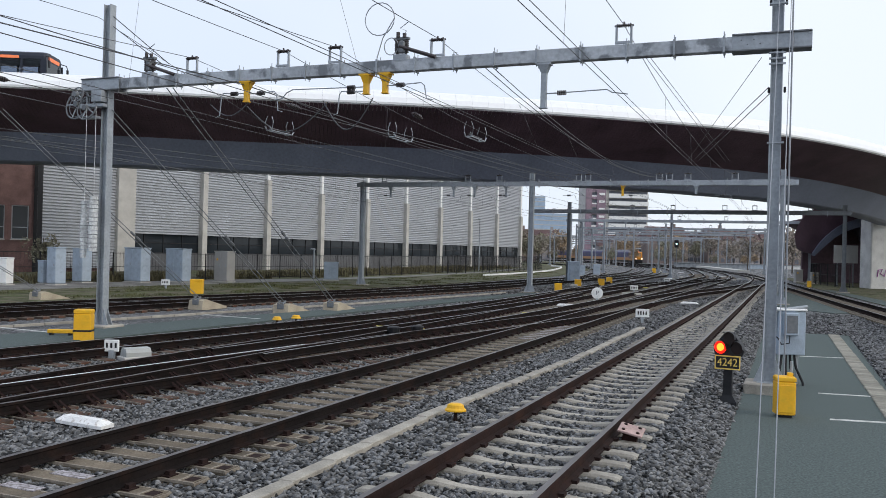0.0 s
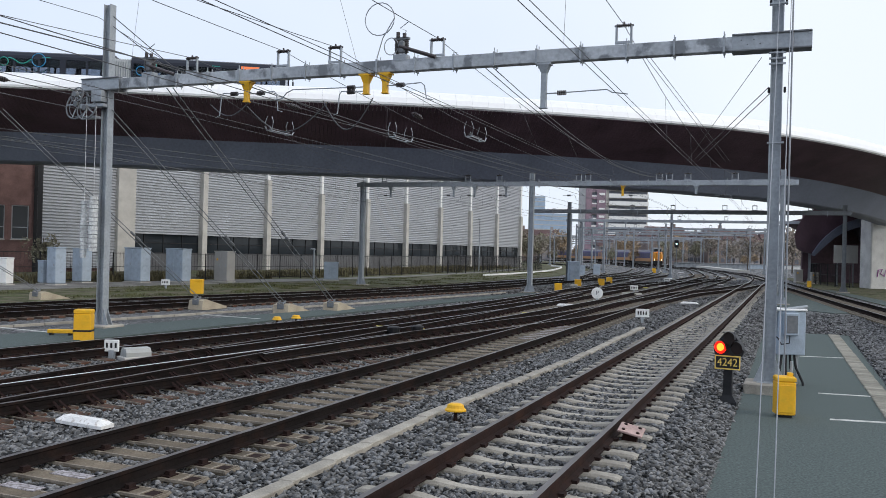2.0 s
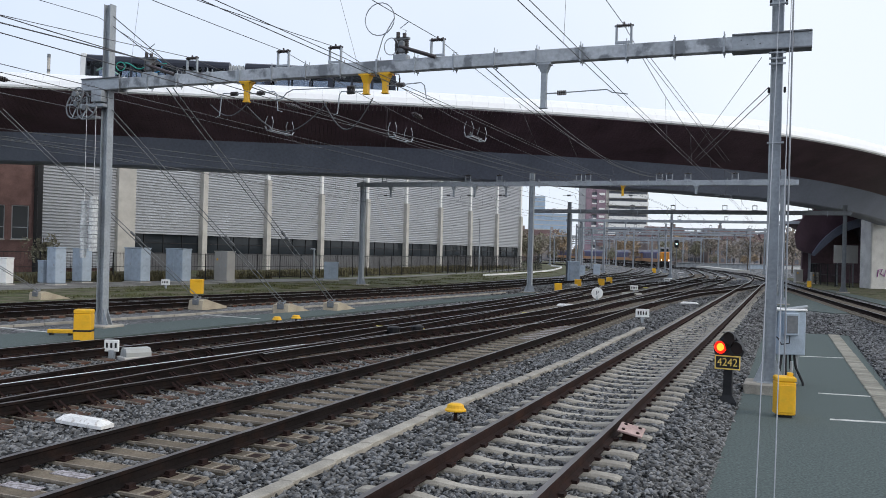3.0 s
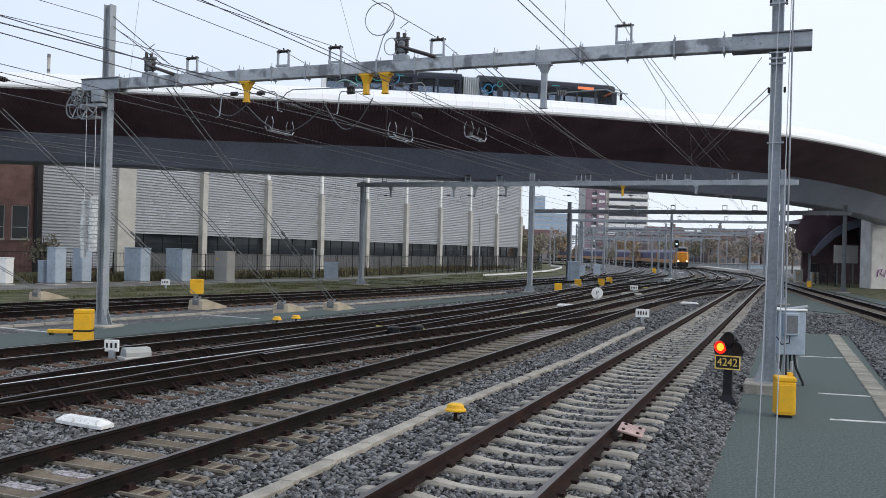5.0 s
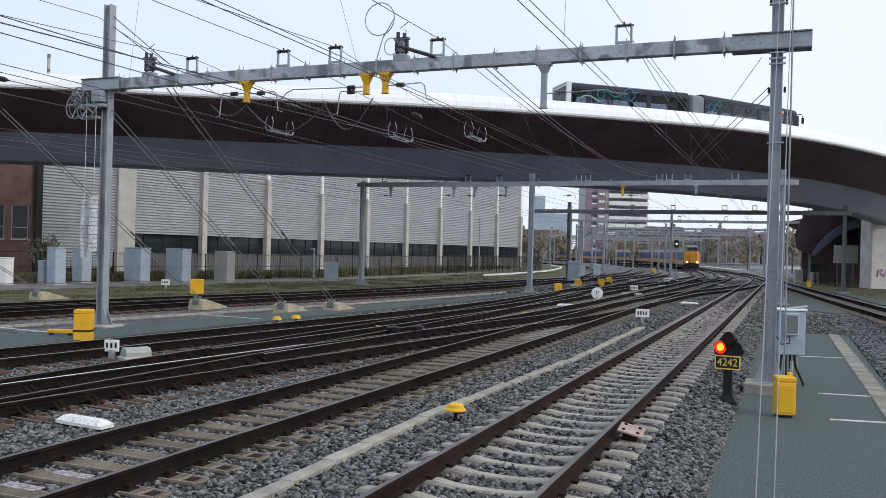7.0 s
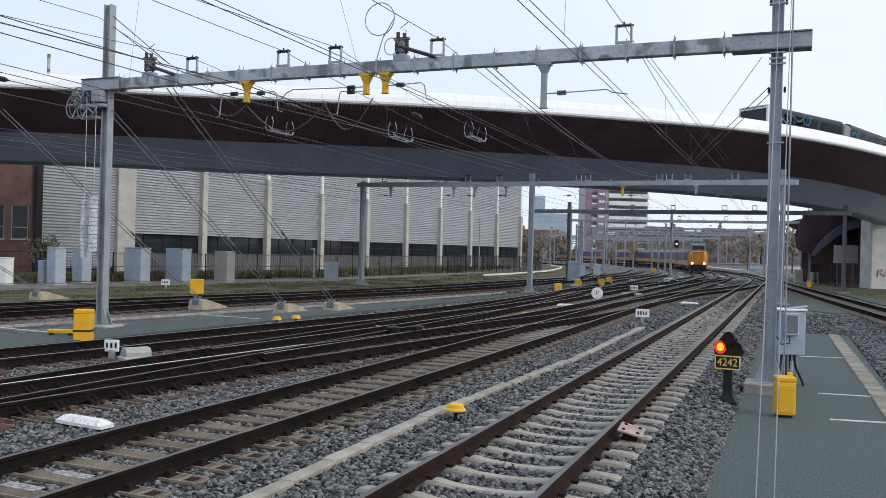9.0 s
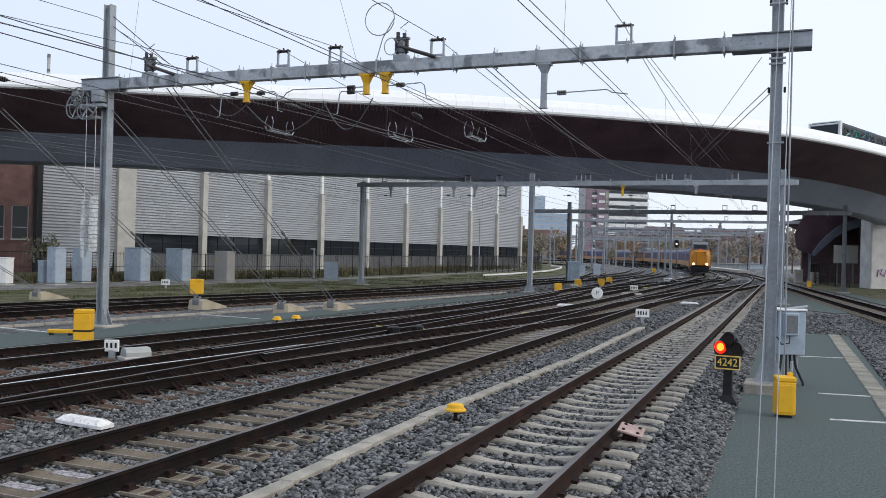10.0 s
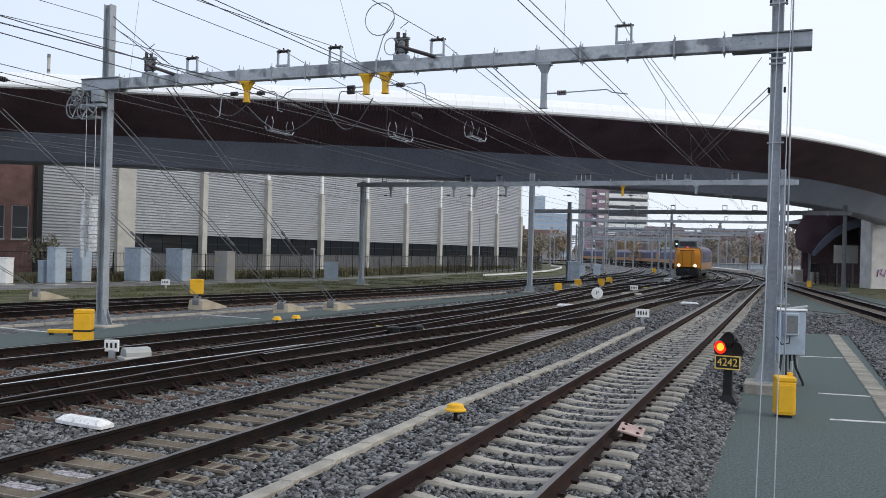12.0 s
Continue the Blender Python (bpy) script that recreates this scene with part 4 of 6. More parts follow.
def bus_section(length, front, bus=None):
    """One half of an articulated bus, y forward, origin at the middle of its floor line; the rear half is a part of the bus."""
    t = thing("articulated_bus", "dark articulated city bus with teal swirls crossing the bridge", "bus") if front else None
    w, h, y0, y1 = 1.27, 3.05, -length / 2, length / 2
    b = Shape(BUS_BODY, BUS_WHITE)
    ring = [(-w, .35), (-w, 1.1), (-w, 2.58), (-w, 2.75), (-w + .1, 2.95), (-w + .35, h), (w - .35, h), (w - .1, 2.95), (w, 2.75), (w, 2.58), (w, 1.1), (w, .35)]
    mis = [1, None, 0, 0, 0, 0, 0, 0, 0, None, 1, 0]
    if front:
        ends = [(y0, 1), (y0 + .1, 1), (y1 - .5, 1), (y1 - .12, .97), (y1, .9)]
    else:
        ends = [(y0, .92), (y0 + .15, 1), (y1 - .1, 1), (y1, 1)]
    b.sweep([[(x * k, y, z if z < 2.6 else 2.6 + (z - 2.6) * k) for x, z in ring] for y, k in ends], mis, caps=True)
    if front:
        part("body", b, t)
    else:
        t = part("rear_section", b, bus, "dark rear half with white tail")
    # windows along both sides
    n = 7 if front else 6
    for q in (-1, 1):
        for k in range(n):
            a, c = y0 + .1 + k * (length - .2) / n, y0 + .1 + (k + 1) * (length - .2) / n
            g = Shape(BUS_GLASS)
            g.box((q * w, (a + c) / 2, 1.84), (.015, c - a - .12, 1.48))
            part("side_window", g, t)
        for k in range(n + 1):
            p = Shape(BUS_BODY)
            e = y0 + .1 + k * (length - .2) / n
            p.box((q * (w - .02), e, 1.84), (.06, .34 if k % 3 == 1 else .12, 1.5))
            part("window_pillar", p, t)
    s = Shape(BUS_BODY, TEAL)
    for k in range(int(length / .85)):
        for q in (-.85, .85):
            s.box((q, y0 + .8 + k * .8, 1.12), (.75, .12, .6), bevel=.04)
    tagged(part("seat_row", s, t, "dark seats seen through the windows"), kind="stuff")
    cl = Shape(BUS_BODY)
    cl.box((0, 0, 2.6), (2.2, length - .6, .05))
    part("ceiling_panel", cl, t, "dark inner ceiling")
    for k in range(2):
        r = Shape(BUS_BODY)
        r.box((0, y0 + length * (.3 + .35 * k), h), (1.5, 1.7, .07), bevel=.02)
        part("roof_unit", r, t)
    for y in ((y1 - 2.7, y0 + 1.6) if front else (y0 + 2.9,)):
        for q in (-1, 1):
            s = Shape(TYRE, GALV)
            wheel_shape(s, q * 1.1, y, .48, 0, 1)
            part("wheel", s, t)
    # swirls painted on both flanks
    for q in (-1, 1):
        x = q * (w + .022)
        rings = ((y0 + 1.35, 2.5, .17, TEAL), (y0 + .6, 2.15, .27, AZURE)) if front else ((y0 + 2.35, 2.35, .26, TEAL), (y0 + 4.4, 2.5, .4, AZURE))
        for cy, cz, r, paint in rings:
            d = Shape(paint)
            d.line([(x, cy + math.cos(k / 20 * 2 * math.pi) * r, cz + math.sin(k / 20 * 2 * math.pi) * r) for k in range(21)], .03, 4)
            part("painted_ring", d, t, "teal painted ring" if paint is TEAL else "azure painted ring")
        if not front:
            d = Shape(TEAL)
            d.line([(x, y0 + 2.6 + k * .1, 2.42 + .16 * math.sin(1.2 + k * .42)) for k in range(15)], .035, 4)
            part("painted_swirl", d, t, "teal painted swirl")
            d = Shape(PALE_TEAL)
            d.line([(x, y0 + .9 + k * .12, 2.0 + .2 * math.sin(k * .35)) for k in range(12)], .05, 4)
            part("painted_swirl", d, t, "pale green painted swirl")
        else:
            d = Shape(AZURE)
            d.line([(x, y0 + .85, 2.27), (x, y0 + 1.0, 2.4), (x, y0 + 1.2, 2.44)], .03, 4)
            d.line([(x, y0 + .1, 2.15), (x, y0 + .34, 2.15)], .03, 4)
            part("painted_swirl", d, t, "azure painted link")
        d = Shape(TEAL)
        d.box((x, y0 + length * .55, 2.68), (.01, .5, .05))
        part("painted_dash", d, t, "teal painted dash")
    if front:
        g = Shape(GLASS)
        g.box((0, y1 + .004, 1.75), (2.1, .03, 1.5), bevel=.01)
        part("windscreen", g, t)
        s = Shape(ORANGE_SIGN)
        s.box((0, y1 + .012, 2.68), (1.6, .04, .22))
        part("route_sign", s, t, "glowing orange route sign")
        for q in (-1, 1):
            s = Shape(ORANGE_SIGN)
            s.box((q * (w + .02), y1 - 2.1, 2.66), (.02, 1.1, .17))
            part("route_sign", s, t, "glowing orange route sign")
        for q in (-1, 1):
            m = Shape(BLACK)
            m.line([(q * 1.1, y1 - .05, 2.75), (q * 1.35, y1 + .25, 2.7), (q * 1.42, y1 + .3, 2.5)], .03, 6)
            m.box((q * 1.42, y1 + .3, 2.25), (.2, .1, .45), bevel=.03)
            part("mirror", m, t)
        bl = Shape(BELLOWS)
        rings = []
        for k in range(15):
            e = .09 if k % 2 else .0
            y = y0 - k * .0715
            rings.append([(-w + .04 + e, y, .5), (-w + .04 + e, y, 2.7 - e), (-w + .25 + e, y, 2.9 - e), (w - .25 - e, y, 2.9 - e), (w - .04 - e, y, 2.7 - e), (w - .04 - e, y, .5)])
        bl.sweep(rings, caps=True)
        part("bellows", bl, t, "grey folded bellows")
    else:
        e = Shape(BUS_WHITE)
        e.box((0, y0 - .01, 2.84), (2.2, .06, .14), bevel=.02)
        e.box((0, y0 - .01, 1.0), (2.2, .06, .9), bevel=.02)
        for q in (-1, 1):
            e.box((q * 1.2, y0 + .12, 1.9), (.17, .34, 2.3), bevel=.03)
        e.box((0, y0 + .1, 3.0), (2.1, .3, .1), bevel=.03)
        part("tail_panel", e, t, "white tail panel")
        rw = Shape(GLASS)
        rw.box((0, y0 - .005, 2.1), (2.2, .05, 1.3), bevel=.02)
        part("rear_window", rw, t, "dark rear window")
    return t


# ---------------------------------------------------------------- passenger train
TRAIN_YELLOW = mat("train_yellow", (0.62, 0.235, 0.008), 0.45, vary=0.08, scale=0.6, fine=6, bump=0.02, stain=(0.42, 0.2, 0.03))
# side and roof colours brightened to include the haze before the train
TRAIN_MUSTARD = mat("train_side_yellow", (0.43, 0.22, 0.085), 0.5, vary=0.1, scale=0.6, fine=6, bump=0.02, stain=(0.3, 0.18, 0.06))
TRAIN_BLUE = mat("train_blue", (0.1, 0.094, 0.175), 0.6, vary=0.15, scale=0.6, fine=6, bump=0.02, spec=0.2)
TRAIN_GREY = mat("train_roof_grey", (0.18, 0.175, 0.2), 0.85, vary=0.15, scale=0.8, bump=0.05)
TRAIN_GLASS = mat("train_side_glass", (0.09, 0.09, 0.13), 0.45, vary=0.2, scale=0.4, fine=3, bump=0, spec=0.2)
HEADLAMP = mat("headlamp_glow", (1.0, 0.66, 0.48), 0.3, vary=0, bump=0, emit=5.0)
RED_LAMP = mat("red_lamp_glow", (1.0, 0.05, 0.03), 0.3, vary=0, bump=0, emit=3.0)


def train_car(label, length, nose):
    """A carriage, y forward. nose: +1 with a raised cab in front, -1 at the rear, 0 none."""
    t = thing("train_carriage", label, "train carriage", "carriages of the train")
    y0, y1, w = -length / 2 + .25, length / 2 - .25, 1.4
    if nose > 0:
        y1 -= 1.0
    if nose < 0:
        y0 += 1.0
    b = Shape(TRAIN_MUSTARD, TRAIN_BLUE, TRAIN_GREY)
    ring = [(-w, .95), (-w - .01, 1.75), (-w, 2.1), (-w, 3.0), (-w + .12, 3.3), (-w + .5, 3.62), (-.5, 3.75), (.5, 3.75), (w - .5, 3.62), (w - .12, 3.3), (w, 3.0), (w, 2.1), (w + .01, 1.75), (w, .95)]
    mis = [0, 1, 1, 1, 2, 2, 2, 2, 2, 1, 1, 1, 0, 2]
    b.sweep([[(x, y, z) for x, z in ring] for y in (y0, y0 + 1, y1 - 1, y1)], mis, caps=True)
    part("body", b, t)
    n = 9
    for q in (-1, 1):
        for k in range(n):
            yy = y0 + 2.2 + k * (y1 - y0 - 4.4) / (n - 1)
            g = Shape(TRAIN_GLASS)
            g.box((q * (w + .006), yy, 2.45), (.02, 1.5, .8), bevel=.008)
            part("side_window", g, t)
        for yy in (y0 + .8, y1 - .8):
            d = Shape(TRAIN_MUSTARD)
            d.box((q * (w + .01), yy, 2.0), (.03, .85, 2.0), bevel=.01)
            part("door", d, t)
    u = Shape(BLACK)
    u.box((0, 0, .7), (2.3, length - 12, .5), bevel=.05)
    part("underframe", u, t)
    for yy in (y0 + 3.6, y1 - 3.6):
        f = Shape(BLACK, TYRE)
        f.box((0, yy, .6), (2.2, 3.0, .4), bevel=.04)
        for q in (-1.25, 1.25):
            for e in (-.75, .75):
                f.tube((e - .06, yy + q, .46), (e + .06, yy + q, .46), .46, 16, mi=1)
        part("bogie", f, t)
    for k in range(3):
        r = Shape(TRAIN_GREY)
        r.box((0, y0 + (y1 - y0) * (.2 + .3 * k), 3.82), (1.5, 2.6, .22), bevel=.05)
        part("roof_unit", r, t)
    if nose:
        q = nose
        e = y1 if nose > 0 else y0
        s = Shape(TRAIN_YELLOW, TRAIN_BLUE)
        prof = [(0, 1.15, 1.34, 3.3), (.5, 1.2, 1.18, 3.28), (.95, 1.22, 1.02, 3.2), (1.25, 1.28, .86, 3.05)]
        s.sweep([[(-a, e + q * d, z0), (-a, e + q * d, 2.6), (-a + .18, e + q * d, z1), (a - .18, e + q * d, z1), (a, e + q * d, 2.6), (a, e + q * d, z0)] for d, z0, a, z1 in prof], caps=True)
        part("nose", s, t, "yellow blunt nose with gangway door")
        d = Shape(TRAIN_YELLOW)
        d.box((0, e + q * 1.27, 2.15), (.85, .06, 1.7), bevel=.02)
        part("gangway_door", d, t)
        f = Shape(BLACK)
        for x in (-.47, .47):
            f.box((x, e + q * 1.262, 2.15), (.018, .05, 1.75))
        f.box((0, e + q * 1.262, 3.05), (1.5, .05, .07))
        part("door_seal", f, t, "black rubber seals round the gangway door")
        c = Shape(GALV_DARK, GLASS, TRAIN_YELLOW)
        c.sweep([[(-a, e + q * dd, z0), (-a * .96, e + q * dd, z1), (a * .96, e + q * dd, z1), (a, e + q * dd, z0)] for dd, a, z0, z1 in ((-2.6, 1.1, 3.4, 3.85), (-1.6, 1.1, 3.4, 4.4), (-.2, 1.05, 3.38, 4.4), (.5, .95, 3.3, 4.1))], [0, 0, 0, 0], caps=True)
        cab = part("cab", c, t, "raised grey driver's cab")
        g = Shape(GLASS)
        g.box((0, e + q * .53, 3.76), (1.6, .04, .5), bevel=.01)
        part("cab_window", g, cab)
        for x in (-.84, .84):
            h = Shape(HEADLAMP, BLACK)
            h.tube((x, e + q * 1.1, 1.45), (x, e + q * 1.27, 1.45), .17, 12, mi=1)
            h.tube((x, e + q * 1.27, 1.45), (x, e + q * 1.29, 1.45), .15, 12)
            part("headlight", h, t, "bright headlight")
        l = Shape(RED_LAMP)
        l.box((0, e + q * .86, 3.42), (.16, .1, .07))
        part("marker_light", l, t)
        cp = Shape(BLACK)
        cp.box((0, e + q * .6, .78), (2.3, 1.1, .8), bevel=.08)
        cp.box((0, e + q * 1.35, .85), (.5, .5, .4), bevel=.05)
        cp.line([(-1, e + q * 1.1, .35), (0, e + q * 1.35, .3), (1, e + q * 1.1, .35)], .06, 6)
        part("coupler", cp, t)
    return t


# ---------------------------------------------------------------- lineside things
def text_mesh(body, size, depth, material):
    cu = bpy.data.curves.new("lettering", "FONT")
    cu.body, cu.size, cu.extrude, cu.align_x, cu.align_y = body, size, depth, "CENTER", "CENTER"
    ob = bpy.data.objects.new("lettering", cu)
    scene.collection.objects.link(ob)
    bpy.context.view_layer.update()
    me = bpy.data.meshes.new_from_object(ob)
    bpy.data.objects.remove(ob)
    me.materials.clear()
    me.materials.append(material)
    return me


UPRIGHT = Euler((math.pi / 2, 0, 0)).to_matrix().to_4x4()
SIGNAL_RED = mat("red_signal_glow", (1.0, 0.012, 0.004), 0.3, vary=0, bump=0, emit=1.6)
SIGNAL_CORE = mat("amber_signal_core", (1.0, 0.38, 0.03), 0.3, vary=0, bump=0, emit=1.8)
LENS = mat("dark_lens", (0.03, 0.02, 0.02), 0.15, vary=0, bump=0)
SIGN_YELLOW = mat("sign_yellow", (0.8, 0.55, 0.12), 0.5, vary=0.05, bump=0)
PINK_STEEL = mat("pinkish_worn_plate", (0.42, 0.29, 0.26), 0.7, vary=0.25, scale=4, fine=40, bump=0.2, stain=(0.3, 0.2, 0.18))


def dwarf_signal():
    t = thing("dwarf_signal", "black dwarf railway signal showing red, number plate below", "railway signal", m=at_yard(17.4, -1.05, -.42, -4))
    t.scale = (.9, .9, 1.02)
    p = Shape(BLACK)
    p.sweep([[(-a, -b, z), (a, -b, z), (a, b, z), (-a, b, z)] for a, b, z in ((.2, .15, -.05), (.2, .15, .02), (.1, .1, .16), (.088, .09, .3), (.088, .09, .86))], caps=True)
    part("post", p, t)
    h = Shape(BLACK)
    ol = [(-.27, 0), (.29, 0), (.32, .1), (.27, .23), (.1, .41), (0, .44), (-.1, .41), (-.25, .23), (-.3, .1)]
    h.prism(ol, -.16, .1, Matrix.Translation((0, 0, .9)) @ UPRIGHT)
    for c, z in ((-.16, 1.06), (.18, 1.06), (.02, 1.24)):
        for k in range(9):
            a0, a1 = math.pi * (k / 9 - .05), math.pi * ((k + 1) / 9 - .05)
            h.face_block([(c + math.cos(a) * .13, y, z + math.sin(a) * .13) for a in (a0, a1) for y in (-.1, -.3)], [(0, 1, 3, 2)])
    head = part("signal_head", h, t, "black three-lens signal head")
    for c, z, on in ((-.16, 1.06, True), (.18, 1.06, False), (.02, 1.24, False)):
        l = Shape(SIGNAL_RED if on else LENS, SIGNAL_CORE if on else LENS)
        l.tube((c, -.1, z), (c, -.125, z), .125, 20)
        l.tube((c, -.12, z), (c, -.135, z), .075, 16, mi=1)
        part("lens", l, head, "lit red lens" if on else "dark unlit lens")
    s = Shape(BLACK, SIGN_YELLOW)
    s.box((0, -.17, .78), (.52, .025, .24))
    for a, b, w, hh in ((0, .66, .52, .022), (0, .9, .52, .022), (-.25, .78, .022, .25), (.25, .78, .022, .25)):
        s.box((a, -.172, b), (w, .035, hh), mi=1)
    plate = part("number_plate", s, t, "black plate with yellow border and figures")
    part("lettering", text_mesh("4242", .21, .004, SIGN_YELLOW), plate, m=Matrix.Translation((0, -.19, .78)) @ UPRIGHT)


def yellow_box(s, o, z, w, d, h, turn, label, group="yellow trackside boxes"):
    t = thing("yellow_box", label, "trackside box", group, at_yard(s, o, z, turn))
    b = Shape(YELLOW)
    b.box((0, 0, h * .43), (w, d, h * .86), bevel=.015)
    part("body", b, t)
    l = Shape(YELLOW)
    l.box((0, 0, h * .93), (w * 1.025, d * 1.025, h * .14), bevel=.02)
    part("lid", l, t)
    f = Shape(BLACK)
    f.box((0, 0, -.03), (w * .7, d * .7, .08))
    part("foot", f, t)
    return t


def boxes():
    t = yellow_box(16.85, -.03, PATH_Z + .05, .34, .3, .7, 14, "bright yellow metal box on the walkway beside the mast")
    g = Shape(GALV)
    g.tube((.17, .22, 0), (.17, .22, .95), .025, 8)
    part("support_tube", g, t)
    hs = Shape(YELLOW, BLACK)
    hs.box((0, -.158, .3), (.27, .018, .5), bevel=.006)
    part("door", hs, t)
    hs = Shape(YELLOW)
    hs.box((.1, .02, .73), (.1, .08, .07), bevel=.012)
    part("lid_handle", hs, t)
    t = yellow_box(16.9, -16.95, -.2, .43, .36, .82, 30, "yellow metal box with a dark band beside the walkway")
    bnd = Shape(BLACK)
    bnd.box((0, 0, .27), (.445, .375, .045))
    part("band", bnd, t)
    yellow_box(36.0, -28.5, -.2, .62, .45, .75, 25, "yellow metal box at the edge of the grass")
    for s, o, h in ((56.7, -14.6, .6), (66.8, -15.6, .6), (70, -14.4, .62), (76.2, -14.95, .6), (134, -19.4, .7)):
        yellow_box(s, o, -.25, .5, .4, h, 20, "small yellow trackside box between distant tracks")
    yellow_box(88.7, 1.8, -.25, .36, .3, .62, 10, "yellow trackside box beside the siding")
    # low yellow domes on stalks
    for s, o in ((12.3, -4.75), (24.3, -15.9), (25.25, -15.75)):
        m = thing("yellow_marker", "low yellow domed marker on a short stalk in the ballast", "track marker", "yellow domed markers", at_yard(s, o, -.26, 20) @ Matrix.Diagonal((.84, .84, .95, 1)))
        c = Shape(YELLOW)
        c.sweep([[(math.cos(k / 16 * 2 * math.pi) * a, math.sin(k / 16 * 2 * math.pi) * a * .75, z) for k in range(16)] for a, z in ((.12, .17), (.2, .175), (.2, .2), (.165, .23), (.15, .28), (.1, .3))], caps=True)
        part("cap", c, m)
        st = Shape(RAIL_SIDE)
        st.box((0, 0, .07), (.07, .1, .24))
        st.box((0, 0, .0), (.2, .2, .03))
        part("stalk", st, m, "rusty steel stalk")
    # yellow beam on feet beside the far mast
    m = thing("yellow_beam", "yellow painted barrier beam on low feet", "barrier", m=at_yard(17.3, -18.15, -.2, 24))
    b = Shape(YELLOW)
    b.box((0, 0, .14), (.72, .1, .11), bevel=.02)
    part("bar", b, m)
    for q in (-.25, .25):
        f = Shape(BLACK)
        f.box((q, 0, .03), (.06, .2, .14))
        part("foot", f, m)


def marker_bars():
    sh = Shape(mat("chipped_white_paint", (0.78, 0.77, 0.75), 0.65, vary=0.12, scale=6, fine=40, bump=0.2, stain=(0.45, 0.4, 0.36), stain_amount=0.8, stain_range=(0.55, 0.64)), RAIL_SIDE)
    sh.box((0, 0, -.04), (.86, .19, .08), mi=1)
    sh.sweep([[(x, -a, 0), (x, -a, .045), (x, -a * .45, hh), (x, a * .45, hh), (x, a, .05), (x, a, 0)] for x, a, hh in ((-.46, .115, .05), (-.36, .13, .11), (.36, .13, .11), (.46, .115, .05))], caps=True)
    me = sh.mesh("marker_bar")
    for s, o, turn in ((9.2, -9.17, -5), (41.1, -10.15, 0), (48.4, -5.05, -6), (87.5, -14.65, 0), (134.7, -15.4, -8), (89.6, -10.35, 0), (83.3, -6.1, -4), (117.2, -8.15, -8), (98, -12.6, 0)):
        ob = new("marker_bar", me)
        ob.matrix_basis = at_yard(s, o, -.2, turn)
        tagged(ob, "white painted concrete fouling bar lying between two tracks", "marker bar", "white fouling bars")
    # yellow painted blocks lying on the timbers
    y = Shape(mat("faded_yellow_paint", (0.55, 0.48, 0.12), 0.7, vary=0.25, scale=6, bump=0.1))
    y.box((0, 0, .04), (.36, .22, .08), bevel=.015)
    ym = y.mesh("yellow_block")
    for s, o in ((34.1, -10.1), (22.8, -12.4), (24.7, -12.35), (24.9, -10.95), (23.1, -8.85), (25.3, -8.6), (57.3, -21.4), (67.89, -10.46), (74.27, -10.12)):
        ob = new("yellow_block", ym)
        ob.matrix_basis = at_yard(s, o, -.19)
        tagged(ob, "small faded yellow block on a timber sleeper", "track marker", "yellow blocks")
    lump = Shape(PALE_CONCRETE)
    lump.box((0, 0, .1), (.55, .3, .2), bevel=.03)
    lm = lump.mesh("concrete_block")
    for k, (s, o) in enumerate([(66.55, -15.85), (70.54, -16.41), (107.39, -5.53), (101.29, -5.82), (73.04, -9.86), (56.12, -9.88), (56.03, -9.13), (127.95, -10.46), (108.35, -12.4), (64.2, -13.36)]):
        ob = new("concrete_block", lm)
        ob.matrix_basis = at_yard(s, o, -.25, k * 37 % 60)
        tagged(ob, "small pale concrete block lying between distant tracks", "concrete block", "concrete blocks in the yard")
    # white and pinkish paint on the worn sleepers of the second track
    w = Shape(mat("worn_pinkish_white_paint", (0.4, 0.37, 0.39), 0.8, vary=0.3, scale=8, fine=50, bump=0.1, stain=(0.13, 0.11, 0.1), stain_amount=0.9, stain_range=(0.45, 0.6)))
    w.box((0, 0, 0), (.5, .16, .008))
    wm = w.mesh("painted_stripe")
    for k in range(9):
        ob = new("painted_stripe", wm)
        ob.matrix_basis = at_yard(24.5 + k * .6, -7.25, -.18)
        tagged(ob, "white paint stripe on a worn sleeper", "paint stripe", "stripes on sleepers", "structure")
    for s, o in ((6.55, -7.36), (7.13, -7.26)):
        ob = new("painted_stripe", wm)
        ob.matrix_basis = at_yard(s, o, -.18)
        tagged(ob, "white paint stripe on a worn sleeper", "paint stripe", "stripes on sleepers", "structure")


def cable_trough():
    t = thing("cable_trough", "pale concrete cable trough between two tracks", "cable trough", kind="structure")
    lid = Shape(CONCRETE)
    lid.box((0, 0, 0), (.2, .985, .09), bevel=.012)
    me = lid.mesh("trough_lid")
    rnd = random.Random(5)
    for k in range(38):
        s = -6.5 + k
        o = float(np.interp(s, (-6, 8, 12.2, 15.3, 20.6, 32), (-4.98, -5.05, -5.18, -5.1, -4.86, -4.86)))
        part("trough_lid", me, t, m=at_yard(s, o + rnd.uniform(-.018, .018), -.215 + rnd.uniform(-.01, .008), rnd.uniform(-1.2, 1.2)))


def rail_plate():
    t = thing("rail_plate", "worn pinkish steel plate clamped to the rail foot", "rail plate", m=at_yard(11.95, -1.98, -.035, 2) @ pose(0, 0, 0, 9, 12, 0))
    p = Shape(PINK_STEEL, RAIL_SIDE)
    p.box((0, 0, 0), (.34, .34, .03), bevel=.006)
    part("plate", p, t)
    for x in (-.1, .1):
        for y in (-.1, .1):
            b = Shape(RAIL_SIDE)
            b.tube((x, y, .012), (x, y, .03), .025, 6)
            part("bolt", b, t)
    f = Shape(RAIL_SIDE)
    f.box((0, .06, -.1), (.2, .2, .16))
    part("bracket", f, t)


